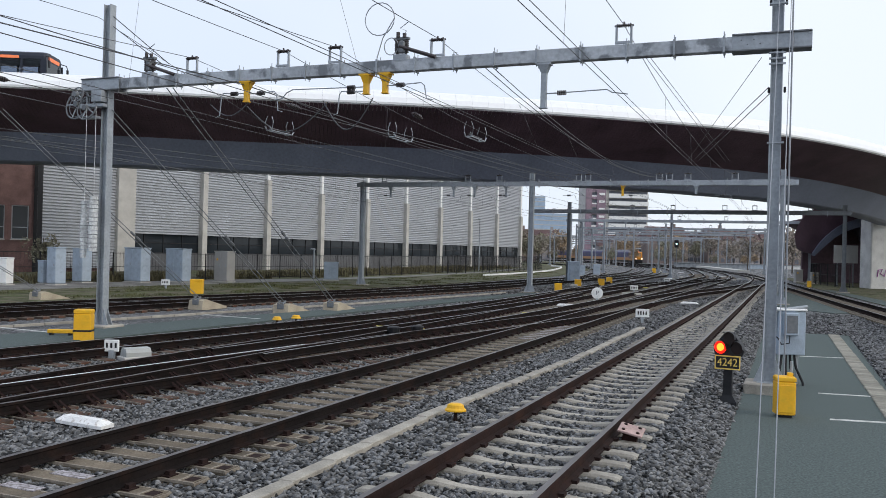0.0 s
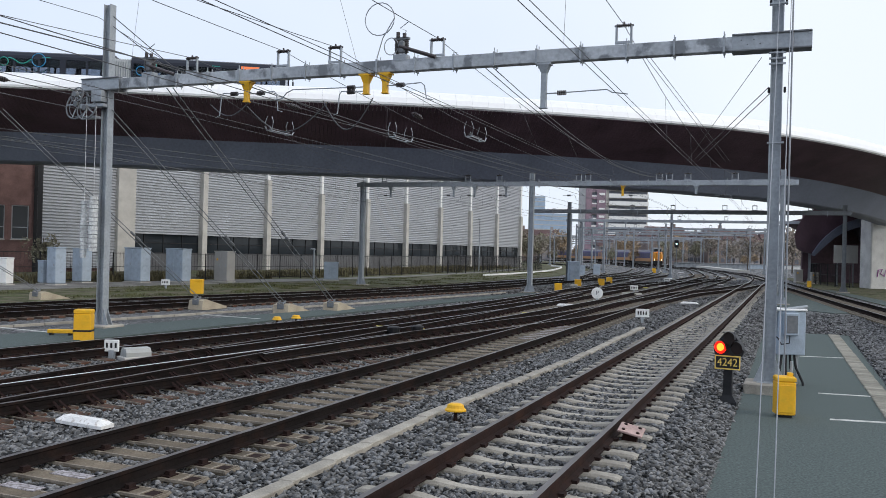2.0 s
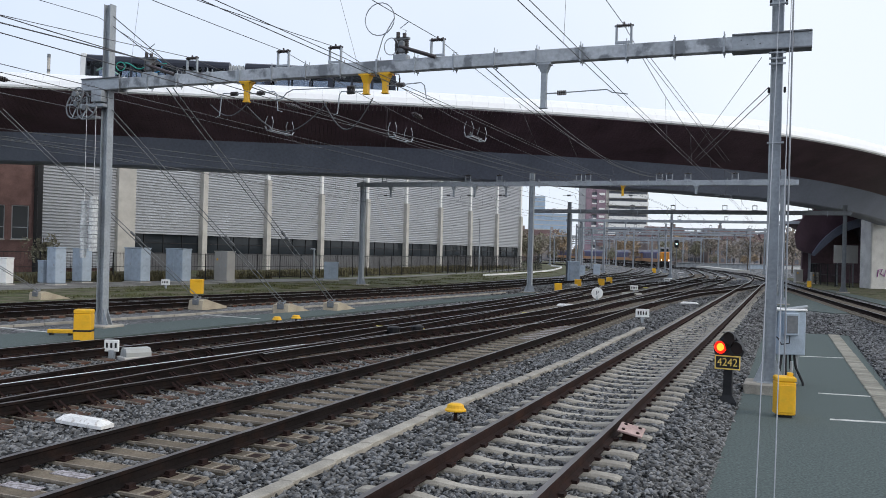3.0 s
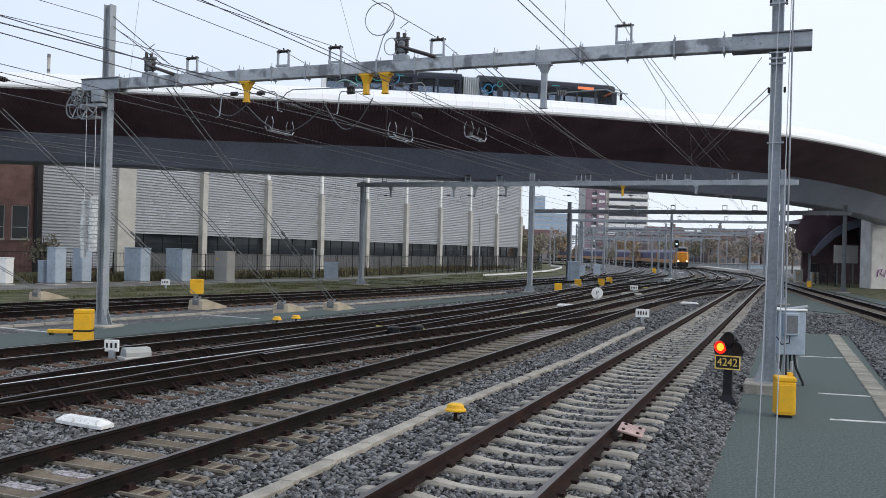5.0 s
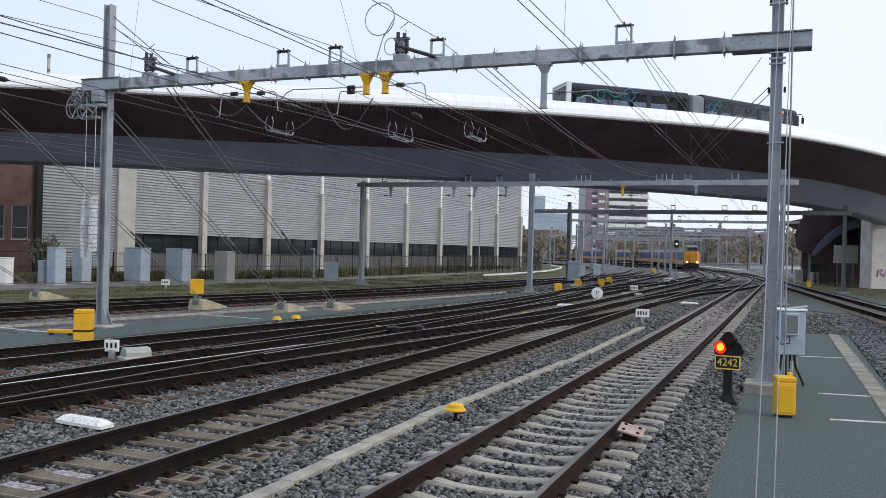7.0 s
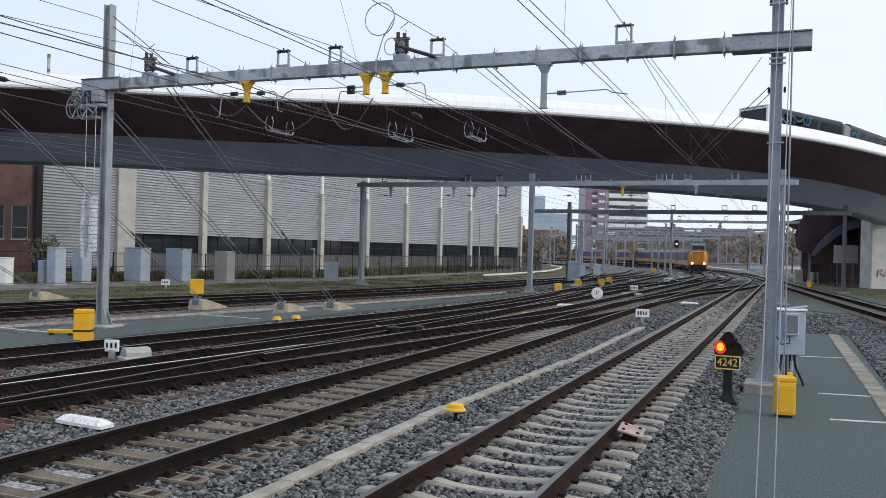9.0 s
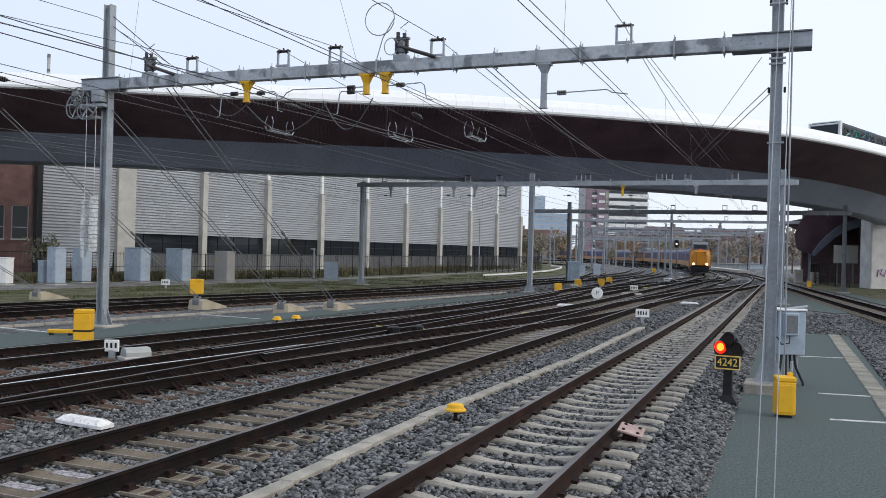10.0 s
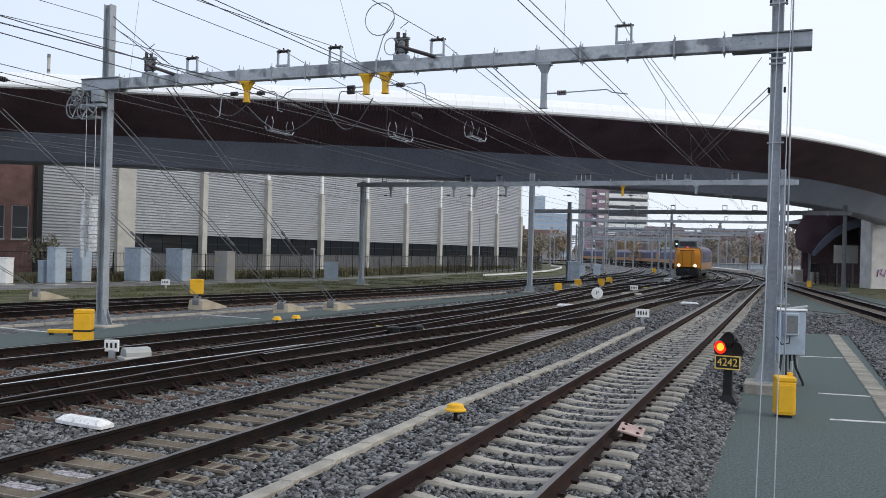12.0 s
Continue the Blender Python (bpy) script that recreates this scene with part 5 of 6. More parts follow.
def control_cabinet():
    t = thing("control_cabinet", "grey control cabinet on legs with thick black cables", "control cabinet", m=at_yard(21.2, .02, PATH_Z, 20))
    b = Shape(CABINET_GREY)
    b.box((0, 0, 1.21), (.62, .42, 1.0), bevel=.015)
    part("body", b, t)
    r = Shape(WHITE)
    r.box((0, 0, 1.74), (.68, .48, .05), bevel=.015)
    part("roof", r, t, "pale cabinet roof")
    m = Shape(CABINET_GREY, GALV_DARK)
    m.box((-.05, -.28, 1.42), (.32, .16, .52), bevel=.02)
    m.box((-.05, -.365, 1.42), (.24, .01, .4), mi=1)
    part("meter_box", m, t)
    c = Shape(BLACK)
    for k in range(4):
        x = -.14 + k * .09
        c.line([(x, 0, .72), (x - .05 + k * .03, -.05, .4), (x - .12 + k * .1, -.1, .08), (x - .16 + k * .12, -.1, -.05)], .03, 6)
    part("cable", c, t, "thick black cables")
    c = Shape(BLACK)
    c.line([(-.1, -.36, 1.16), (-.12, -.4, 1.0), (-.28, -.36, .96), (-.34, -.28, 1.1), (-.4, -.2, 1.15)], .014, 5)
    part("cable", c, t, "thin looped black cable")
    for q in (-.25, .25):
        l = Shape(GALV)
        l.box((q, .12, .36), (.05, .05, .74))
        part("leg", l, t)
    w = Shape(GALV)
    w.tube((-.42, -.15, 1.7), (.36, -.15, 1.82), .04, 8)
    w.box((-.42, -.1, 1.55), (.1, .16, .4))
    part("bracket", w, t)


def switch_machine():
    t = thing("point_machine", "grey rounded point machine beside the rails", "point machine", m=at_yard(15.0, -13.5, -.2, 62) @ Matrix.Diagonal((.8, .8, .72, 1)))
    b = Shape(mat("grey_enamel", (0.36, 0.37, 0.36), .5, vary=.1, scale=3, bump=.05, stain=(.36, .35, .31)))
    b.sweep([[(x, -.24, .05), (x, -.24, .2), (x, -.16, .32), (x, .1, .34), (x, .22, .24), (x, .24, .05)] for x in (-.35, -.32, .32, .35)], caps=True)
    part("housing", b, t)
    f = Shape(PALE_CONCRETE)
    f.box((0, 0, .02), (.84, .6, .1), bevel=.02)
    part("base", f, t)
    s = thing("track_sign", "small white numbered sign on a low post", "sign", m=at_yard(14.85, -14.05, -.3, 20))
    p = Shape(GALV)
    p.box((0, 0, .12), (.12, .1, .28))
    part("post", p, s)
    w = Shape(WHITE)
    w.box((0, -.02, .36), (.34, .04, .27), bevel=.015)
    pl = part("plate", w, s)
    d = Shape(BLACK)
    for x in (-.1, 0, .1):
        d.box((x, -.045, .37), (.045, .008, .11))
    part("figures", d, pl, "dark figure bars")
    for ss, oo, kind in ((33.5, -5.25, "plate"), (46.9, -9.85, "disc"), (38.8, -32.9, "plate"), (59.1, -9.87, "plate"), (82.4, -10.7, "plate")):
        s = thing("track_sign", "white rectangular sign low between tracks" if kind == "plate" else "round white sign with a dark letter", "sign", m=at_yard(ss, oo, -.26, 14))
        p = Shape(GALV)
        p.box((0, 0, .2), (.1, .08, .4))
        part("post", p, s)
        w, d = Shape(WHITE), Shape(BLACK)
        if kind == "plate":
            w.box((0, -.03, .42), (.52, .04, .32), bevel=.01)
            for x in (-.16, -.06, .04, .14):
                d.box((x, -.055, .42), (.05, .008, .13))
            part("figures", d, part("plate", w, s), "dark figure bars")
        else:
            w.tube((0, 0, .5), (0, -.04, .5), .32, 24)
            part("lettering", text_mesh("P", .34, .004, GALV_DARK), part("disc", w, s), m=Matrix.Translation((0, -.05, .5)) @ UPRIGHT)
    for ss, oo in ((23.3, -10.3), (22.6, -10.75)):
        k = thing("rail_lubricator", "dark bucket-shaped box beside the rail", "trackside box", "dark trackside boxes", at_yard(ss, oo, -.24))
        b = Shape(BLACK)
        b.sweep([[(math.cos(j / 10 * 2 * math.pi) * r, math.sin(j / 10 * 2 * math.pi) * r, z) for j in range(10)] for r, z in ((.16, 0), (.2, .3), (.21, .32), (.15, .36))], caps=True)
        part("body", b, k)


def anchors():
    """Concrete anchor blocks with twin stay wires."""
    rows = (((28.3, -22.0), (19.7, -23.5, 6.55)), ((28.6, -18.2), (19.7, -19.0, 6.35)), ((30.7, -17.2), (19.7, -16.75, 6.9)), ((27.7, -30.0), (16.5, -31.5, 6.5)))
    for (s, o), (ws, wo, wz) in rows:
        t = thing("anchor_block", "wedge-shaped concrete anchor block holding stay wires", "anchor block", "wire anchors", at_yard(s, o, -.25))
        b = Shape(TAN_CONCRETE)
        b.sweep([[(x, -.6, 0), (x, -.55, .36), (x, -.3, .42), (x, 1.0, .08), (x, 1.0, 0)] for x in (-.34, -.32, .32, .34)], caps=True)
        part("block", b, t)
        e = Shape(GALV_DARK)
        e.box((0, -.56, .3), (.3, .1, .2), bevel=.02)
        e.box((0, -.46, .44), (.3, .16, .05), bevel=.015)
        for q in (-.11, .11):
            e.tube((q, -.6, .4), (q, -.4, .52), .035, 8)
        part("shackle", e, t)
        w = Shape(GALV_DARK)
        a = Vector((0, -.5, .5))
        top = at_yard(s, o, -.25).inverted() @ yard(ws, wo, wz)
        for q in (-.11, .11):
            w.tube(a + Vector((q, 0, 0)), top + Vector((q, 0, 0)), .016, 5)
        for u in (.35, .38):
            w.tube(a.lerp(top, u) + Vector((.11, 0, 0)), a.lerp(top, u + .02) + Vector((.11, 0, 0)), .05, 6)
        part("stay_wire", w, t, "pair of taut stay wires")


def cabinets():
    for s, o, w, d, h, turn, material, label in (
            (43.3, -39.05, 1.5, .8, 2.2, -5, CABINET_GREY, "blue-grey double-door equipment cabinet"), (45.6, -37.65, 1.5, .8, 2.2, -5, CABINET_GREY, "blue-grey double-door equipment cabinet"),
            (48.3, -35.95, 1.15, .8, 2.1, -5, BEIGE_CABINET, "beige-grey equipment cabinet with warning label"), (36.9, -39.2, .75, .7, 2.15, -5, CABINET_GREY, "tall narrow blue-grey cabinet"),
            (37.1, -40.35, .5, .5, 1.35, -5, CABINET_GREY, "low blue-grey cabinet beside a taller one"), (40.2, -40.6, .9, .7, 2.1, -5, CABINET_GREY, "tall narrow blue-grey cabinet"),
            (34.7, -40.75, .75, .6, 1.5, 12, WHITE, "low white cabinet on the verge"), (57.8, -33.0, 1.1, .6, 1.4, 30, CABINET_GREY, "low grey cabinet beside the road"), (75.3, -18.0, .95, .7, 1.85, 30, CABINET_GREY, "grey cabinet between distant tracks"),
            (98, -22.5, .8, .7, 1.25, 20, CABINET_GREY, "small grey cabinet by distant tracks"), (104, -22, .8, .6, 1.3, 20, CABINET_GREY, "small grey cabinet by distant tracks"), (106, 1.0, .8, .7, 1.4, 20, BEIGE_CABINET, "grey cabinet beside the siding"), (103, 2.6, .75, .6, 1.2, 20, BEIGE_CABINET, "low grey cabinet beside the siding fence")):
        t = thing("equipment_cabinet", label, "equipment cabinet", "trackside cabinets", at_yard(s, o, -.2, turn))
        b = Shape(material)
        b.box((0, 0, h / 2 + .05), (w, d, h - .1), bevel=.02)
        part("body", b, t)
        r = Shape(material)
        r.box((0, 0, h + .02), (w + .08, d + .08, .07), bevel=.02)
        part("roof", r, t)
        p = Shape(PALE_CONCRETE)
        p.box((0, 0, 0), (w + .1, d + .1, .14))
        part("plinth", p, t)
        n = 2 if w > 1 else 1
        for k in range(n):
            dr = Shape(material)
            dr.box((-w / 2 + w * (k + .5) / n, -d / 2 - .008, h / 2 + .05), (w / n - .05, .02, h - .25), bevel=.006)
            door = part("door", dr, t)
            hd = Shape(GALV)
            hd.box((-w / 2 + w * (k + .8) / n, -d / 2 - .03, h * .55), (.04, .03, .14))
            part("handle", hd, door)
        if material is BEIGE_CABINET:
            y = Shape(YELLOW)
            y.box((-w * .25, -d / 2 - .022, h * .75), (.14, .008, .14))
            part("warning_label", y, t)


def walkway_marks():
    paint = mat("worn_white_line", (0.5, 0.5, 0.47), 0.8, vary=0.3, scale=5, fine=40, bump=0.1)
    for pts, w in (([(27.6, .35), (27.95, 1.65)], .11), ([(20.2, .65), (20.35, 1.72)], .11), ([(17.0, .75), (17.2, 1.72)], .13)):
        (a, b), (c, d) = pts
        slab("painted_line", [(a - w / 2, b), (a + w / 2, b), (c + w / 2, d), (c - w / 2, d)], PATH_Z - .01, PATH_Z + .006, paint, "worn white line across the walkway", "painted line")
    lid = Shape(LID)
    lid.box((0, 0, 0), (.4, .285, .05), bevel=.014)
    me = lid.mesh("trough_lid")
    t = thing("cable_trough", "row of weathered concrete trough lids along the walkway", "cable trough", kind="structure")
    rnd = random.Random(8)
    for k in range(62):
        part("trough_lid", me, t, m=at_yard(16.5 + k * .32, 1.93 - .0046 * k + rnd.uniform(-.008, .008), PATH_Z + .005 + rnd.uniform(-.006, .004), 1 + rnd.uniform(-.8, .8)))
    e = thing("kerb", "pale concrete kerb along the walkway", "kerb", kind="structure")
    line = curve_through([yard(s, o) for s, o in ((6, -23.0), (18, -21.2), (37, -18.2), (52, -16.4))], 1.0)
    ks = Shape(CONCRETE)
    ks.box((0, 0, 0), (.06, .985, .09), bevel=.01)
    me = ks.mesh("kerb_stone")
    for p, q in zip(line, line[1:]):
        d = q - p
        part("kerb_stone", me, e, m=pose(p.x, p.y, -.17, 0, 0, math.degrees(math.atan2(-d.x, d.y))))
    for (a, b), (c, d) in (((17.8, -21.0), (17.6, -18.7)), ((25.2, -19.6), (24.9, -17.0))):
        slab("painted_line", [(a - .05, b), (a + .05, b), (c + .05, d), (c - .05, d)], -.17, -.152, paint, "worn pale line across the walkway", "painted line")


dwarf_signal()
boxes()
marker_bars()
cable_trough()
rail_plate()
control_cabinet()
switch_machine()
anchors()
cabinets()
walkway_marks()


# ---------------------------------------------------------------- overhead wires
def wire(name, label, pts, r, material=WIRE, sag=0.0):
    """A wire through supports, sagging between them; points as s, o, z."""
    out = []
    for k in range(len(pts) - 1):
        a, b = yard(*pts[k]), yard(*pts[k + 1])
        n = max(2, int((b - a).length / 2.5)) if sag else 2
        for j in range(n):
            u = j / n
            out.append(a.lerp(b, u) - Vector((0, 0, sag * 4 * u * (1 - u))))
    out.append(yard(*pts[-1]))
    sh = Shape(material)
    sh.line(out, r, 5)
    tagged(part(name, sh), label, "overhead wire", "overhead wires")
    return out


def wires():
    sets = (
        # o and z of the carrying wire at the near beam, then of the contact wire
        ((-15.97, 7.72), (-14.1, 5.6), -13.6, -3.0, 6.9), ((-12.91, 7.72), (-13.0, 5.5), -12.4, 1.55, 9.1), ((-11.29, 7.72), (-9.7, 5.35), -10.4, -2.75, 7.8), ((-8.35, 7.75), (-7.5, 5.74), -7.4, 2.65, 7.9), ((-3.67, 7.72), (-3.6, 5.95), -3.1, .9, 9.0))
    for (mo, mz), (co, cz), far, lead, near_z in sets:
        m = wire("carrying_wire", "stranded carrying wire hung from insulators", [(-38, mo + lead, near_z), (19.7, mo, mz), (53, far, 7.35), (76, far - .2, 6.7), (100, far - .3, 6.7), (128, far - 2, 6.7)], .009, sag=.75)
        c = wire("contact_wire", "grooved copper contact wire above the track", [(-38, co - .2, cz), (19.7, co, cz), (53, far + .1, 5.5), (76, far, 5.3), (100, far - .2, 5.3), (128, far - 1.9, 5.3)], .008)
        if co > -8:
            wire("contact_wire", "grooved copper contact wire above the track", [(-38, co + .05, cz + .02), (19.7, co + .12, cz + .02), (53, far + .2, 5.52), (76, far + .1, 5.32)], .007)
        d = Shape(WIRE)
        for s in (-6, 1, 8, 14, 26, 32, 39, 46, 60, 68):
            if s < 19.7:
                u = (s + 38) / 57.7
                a = yard(s, mo + lead * (1 - u), near_z + (mz - near_z) * u - .75 * 4 * u * (1 - u))
                b = yard(s, co - .2 * (1 - u), cz)
            elif s < 53:
                u = (s - 19.7) / 33.3
                a = yard(s, mo + (far - mo) * u, mz + (7.35 - mz) * u - .75 * 4 * u * (1 - u))
                b = yard(s, co + (far + .1 - co) * u, cz + (5.5 - cz) * u)
            else:
                u = (s - 53) / 23
                a = yard(s, far, 7.35 - .65 * u - .75 * 4 * u * (1 - u))
                b = yard(s, far + .1, 5.5 - .2 * u)
            if (a.xy - b.xy).length < .9:
                d.tube(a, b, .0035, 4)
        tagged(part("dropper", d), "thin droppers between carrying and contact wire", "overhead wire", "overhead wires", kind="stuff")
    # feeders and wires that leave their track
    for pts, r, sag in (
            ([(-20, -13.6, 6.3), (11.8, -14.1, 6.54), (19.7, -14.1, 6.84), (25.3, -13.0, 6.46), (53, -12.0, 6.9)], .015, .0),
            ([(-20, -15.9, 6.6), (12.9, -15.5, 6.74), (19.5, -15.0, 6.63), (27, -13.0, 6.4), (53, -11.5, 6.5)], .013, .0),
            ([(19.7, -7.2, 7.05), (36.2, -7.2, 6.3), (53, -7.4, 7.2)], .012, .15), ([(19.7, -7.0, 7.05), (36.2, -7.0, 6.25), (53, -7.2, 7.2)], .012, .15),
            ([(20, -.51, 6.19), (45, -4.62, 7.4)], .011, .0), ([(20, -.45, 6.08), (45, -4.43, 7.31)], .011, .0),
            ([(20, -.68, 6.85), (45, -4.99, 7.29)], .008, .0), ([(20, -3.21, 7.01), (45, -3.11, 7.26)], .008, .0), ([(20, -3.1, 7.0), (45, -2.9, 7.26)], .008, .0),
            ([(-25, -20.5, 8.6), (19.5, -19.3, 9.1), (53, -27.8, 7.4)], .01, .3),
            ([(19.7, -19.0, 8.9), (20.2, -17.5, 7.75)], .014, .0), ([(19.7, -19.0, 9.2), (20.3, -17.3, 7.75)], .014, .0),
            ([(-20, -21.6, 6.9), (19.5, -19.9, 6.75)], .012, .0), ([(-20, -21.2, 6.5), (19.5, -19.6, 6.3)], .012, .0), ([(53, -26, 5.4), (19.7, -22, 5.4), (-5, -24.5, 5.4)], .011, .0)):
        wire("feeder_wire", "dark overhead feeder wire leading to a portal", pts, r, sag=sag)
    # wires of the far tracks, carried by the second portal
    for near_o, far_o, end_o in ((-31.0, -21.5, -19.8), (-28.2, -20.0, -18.6)):
        top = wire("carrying_wire", "thin carrying wire above the far tracks", [(-30, near_o, 6.9), (53, far_o, 7.0), (76, end_o, 6.6)], .009, sag=1.1)
        wire("contact_wire", "thin contact wire above the far tracks", [(-30, near_o, 5.6), (53, far_o, 5.6), (76, end_o, 5.4)], .008)
        d = Shape(WIRE)
        for p in top[10::3]:
            if p.z > 5.75:
                d.tube(p, (p.x, p.y, 5.58), .004, 4)
        tagged(part("dropper", d), "thin droppers above the far tracks", "overhead wire", "overhead wires", kind="stuff")
    # strain insulators let into the wires
    for a, b, u in (((-25, -20.5, 8.6), (19.5, -19.3, 9.1), .86), ((-25, -20.5, 8.6), (19.5, -19.3, 9.1), .9), ((-20, -21.6, 6.9), (19.5, -19.9, 6.75), .93), ((-20, -21.2, 6.5), (19.5, -19.6, 6.3), .9), ((19.7, -10.34, 6.62), (26, -9.9, 5.9), .45), ((19.7, -14.1, 6.7), (26, -12.9, 6.2), .3)):
        p, q = yard(*a), yard(*b)
        d = (q - p).normalized()
        c = p.lerp(q, u)
        i = Shape(INSULATOR)
        for k in range(7):
            e = c + d * (k - 3) * .07
            i.tube(e - d * .02, e + d * .02, .075 if 0 < k < 6 else .05, 10)
        i.tube(c - d * .32, c + d * .32, .025, 6)
        tagged(part("strain_insulator", i), "dark ribbed strain insulator in an overhead wire", "insulator", "strain insulators")
    # loops of cable round the switchgear
    l = Shape(WIRE_PALE)
    c = yard(19.5, -9.9, 8.3)
    l.line([c + OX * math.cos(k * .35) * .42 + Vector((0, 0, math.sin(k * .35) * .42)) for k in range(22)], .014, 5)
    l.line([c + OX * .42, c + OX * .1 + Vector((0, 0, -.5)), c - OX * .05 + Vector((0, 0, -1.0))], .014, 5)
    l.line([yard(19.6, -9.6, 7.6) + OX * math.cos(k * .4) * .2 + Vector((0, 0, math.sin(k * .4) * .22)) for k in range(16)], .012, 5)
    tagged(part("cable_loop", l), "loose loop of pale cable above the beam", "cable")
    l = Shape(WIRE)
    for o, w, z, dip in ((-12.9, 2.6, 6.3, .75), (-11.0, 1.5, 6.35, .8), (-14.8, 1.3, 6.4, .35)):
        l.line([yard(19.9, o - w / 2 + w * k / 14, z - dip * math.sin(math.pi * k / 14)) for k in range(15)], .016, 5)
    tagged(part("cable_loop", l), "drooping dark jumper cables under the beam", "cable")
    # section insulators hanging in the contact wires
    for s, o, z in ((19.9, -13.1, 5.5), (20.3, -9.6, 5.28), (20.6, -7.6, 5.28)):
        t = thing("section_insulator", "pale section insulator frame hung in the contact wire", "section insulator", "section insulators", at_yard(s, o, z))
        b = Shape(GALV)
        for q in (-.14, .14):
            b.line([(q * .6, -.6, .12), (q * .6, -.5, .02), (q * .6, .5, .02), (q * .6, .6, .12)], .013, 6)
        part("skid", b, t)
        h = Shape(INSULATOR, GALV)
        for y in (-.5, .5):
            h.tube((-.09, y, .02), (.09, y, .02), .018, 6, mi=1)
            for q in (-.14, .14):
                h.line([(q * .6, y, .02), (q * .9, y, .25), (q * .5, y, .4)], .009, 5, mi=1)
        h.tube((0, -.5, .08), (0, .5, .08), .02, 8)
        part("insulator", h, t)


wires()


# ---------------------------------------------------------------- verge, fence and distance
def verge():
    slab("verge", [(-10, -31.5), (-10, -140), (250, -140), (250, -62), (150, -32), (95, -24.8), (70, -24.6), (56, -25), (42, -26.5), (30, -28.6), (12, -31)], -.9, -.2, SOIL, "weedy brown-green verge beyond the tracks", "ground")
    slab("service_road", [(10, -45), (36, -41.6), (52, -38.4), (60, -35.6), (76, -34.6), (100, -36), (130, -40), (130, -38.6), (100, -34.6), (76, -33.4), (55, -33.6), (36, -35.9), (10, -39.5)], -.4, -.185, ROAD, "worn grey concrete service road behind the verge", "road")
    rnd = np.random.RandomState(3)

    def tufts(name, label, regions, material, hmin, hmax, count):
        vs, fs = [], []
        for poly, share in regions:
            for _ in range(int(count * share)):
                k = rnd.randint(len(poly) - 1)
                u, v = rnd.rand(), rnd.rand()
                (s0, a0, b0), (s1, a1, b1) = poly[k], poly[k + 1]
                s, a, b = s0 + (s1 - s0) * u, a0 + (a1 - a0) * u, b0 + (b1 - b0) * u
                p = yard(s, a + (b - a) * v, -.21)
                if noise.noise((p.x * .35, p.y * .35, 4.0)) < .06:
                    continue
                n = len(vs)
                for _ in range(3):
                    ang, h = rnd.rand() * 6.28, hmin + (hmax - hmin) * rnd.rand() ** 2
                    w = h * .13
                    dx, dy = math.cos(ang), math.sin(ang)
                    q = p + Vector((rnd.randn() * .08, rnd.randn() * .08, 0))
                    vs += [q + Vector((-dy * w, dx * w, 0)), q + Vector((dy * w, -dx * w, 0)), q + Vector((dx * h * .4, dy * h * .4, h))]
                    fs.append((len(vs) - 3, len(vs) - 2, len(vs) - 1))
        sh = Shape(material)
        sh.v, sh.f, sh.i = [tuple(p) for p in vs], fs, [0] * len(fs)
        tagged(part(name, sh), label, "grass", kind="stuff")

    strip = [(8, -39.0, -31.2), (26, -37, -29.2), (42, -34.8, -27), (56, -32.8, -25.6), (76, -32.3, -25.2), (110, -33, -27.5)]
    tufts("grass", "short green and yellowish weeds on the verge", [(strip, 1.0)], GRASS, .02, .14, 42000)
    back = [(14, -52, -44), (40, -46, -40.5), (63, -44, -36.5), (90, -46, -36.8), (130, -52, -41)]
    tufts("tall_weeds", "tall brownish weeds along the fence", [(back, 1.0)], mat("brown_green_weeds", (0.12, 0.105, 0.055), 0.9, vary=0.5, scale=1, bump=0.2), .12, .62, 34000)


def fence(name, label, ctrl, height, base, bar=.25):
    t = thing(name, label, "fence")
    line = curve_through([yard(s, o, base) for s, o in ctrl], 2.5)
    post = Shape(BLACK)
    post.box((0, 0, height / 2), (.07, .07, height))
    pm = post.mesh("post")
    bars = Shape(BLACK)
    for p, q in zip(line, line[1:]):
        part("post", pm, t, m=Matrix.Translation(p))
        for z in (.15, height * .5, height - .05):
            bars.tube(p + Vector((0, 0, z)), q + Vector((0, 0, z)), .018, 4, caps=False)
        n = int(2.5 / bar)
        for k in range(1, n):
            a = p.lerp(q, k / n)
            bars.tube(a + Vector((0, 0, .1)), a + Vector((0, 0, height)), .009, 3, caps=False)
    tagged(part("bar_panel", bars, t), kind="stuff")


def leaf_mass(rnd, n, rx, rz, size, lumps):
    """Many small leaf faces in several uneven clumps."""
    vs, fs = [], []
    cs = [(rnd.randn() * rx * .45, rnd.randn() * rx * .45, rnd.randn() * rz * .4, .35 + .4 * rnd.rand()) for _ in range(lumps)]
    for _ in range(n):
        cx, cy, cz, r = cs[rnd.randint(lumps)]
        d = rnd.randn(3)
        d /= np.linalg.norm(d)
        rr = r * rnd.rand() ** .4
        p = np.array([cx + d[0] * rx * rr, cy + d[1] * rx * rr, cz + d[2] * rz * rr])
        a, b = rnd.randn(3) * size, rnd.randn(3) * size
        k = len(vs)
        vs += [tuple(p - a), tuple(p + b), tuple(p + a), tuple(p - b)]
        fs.append((k, k + 1, k + 2, k + 3))
    return vs, fs


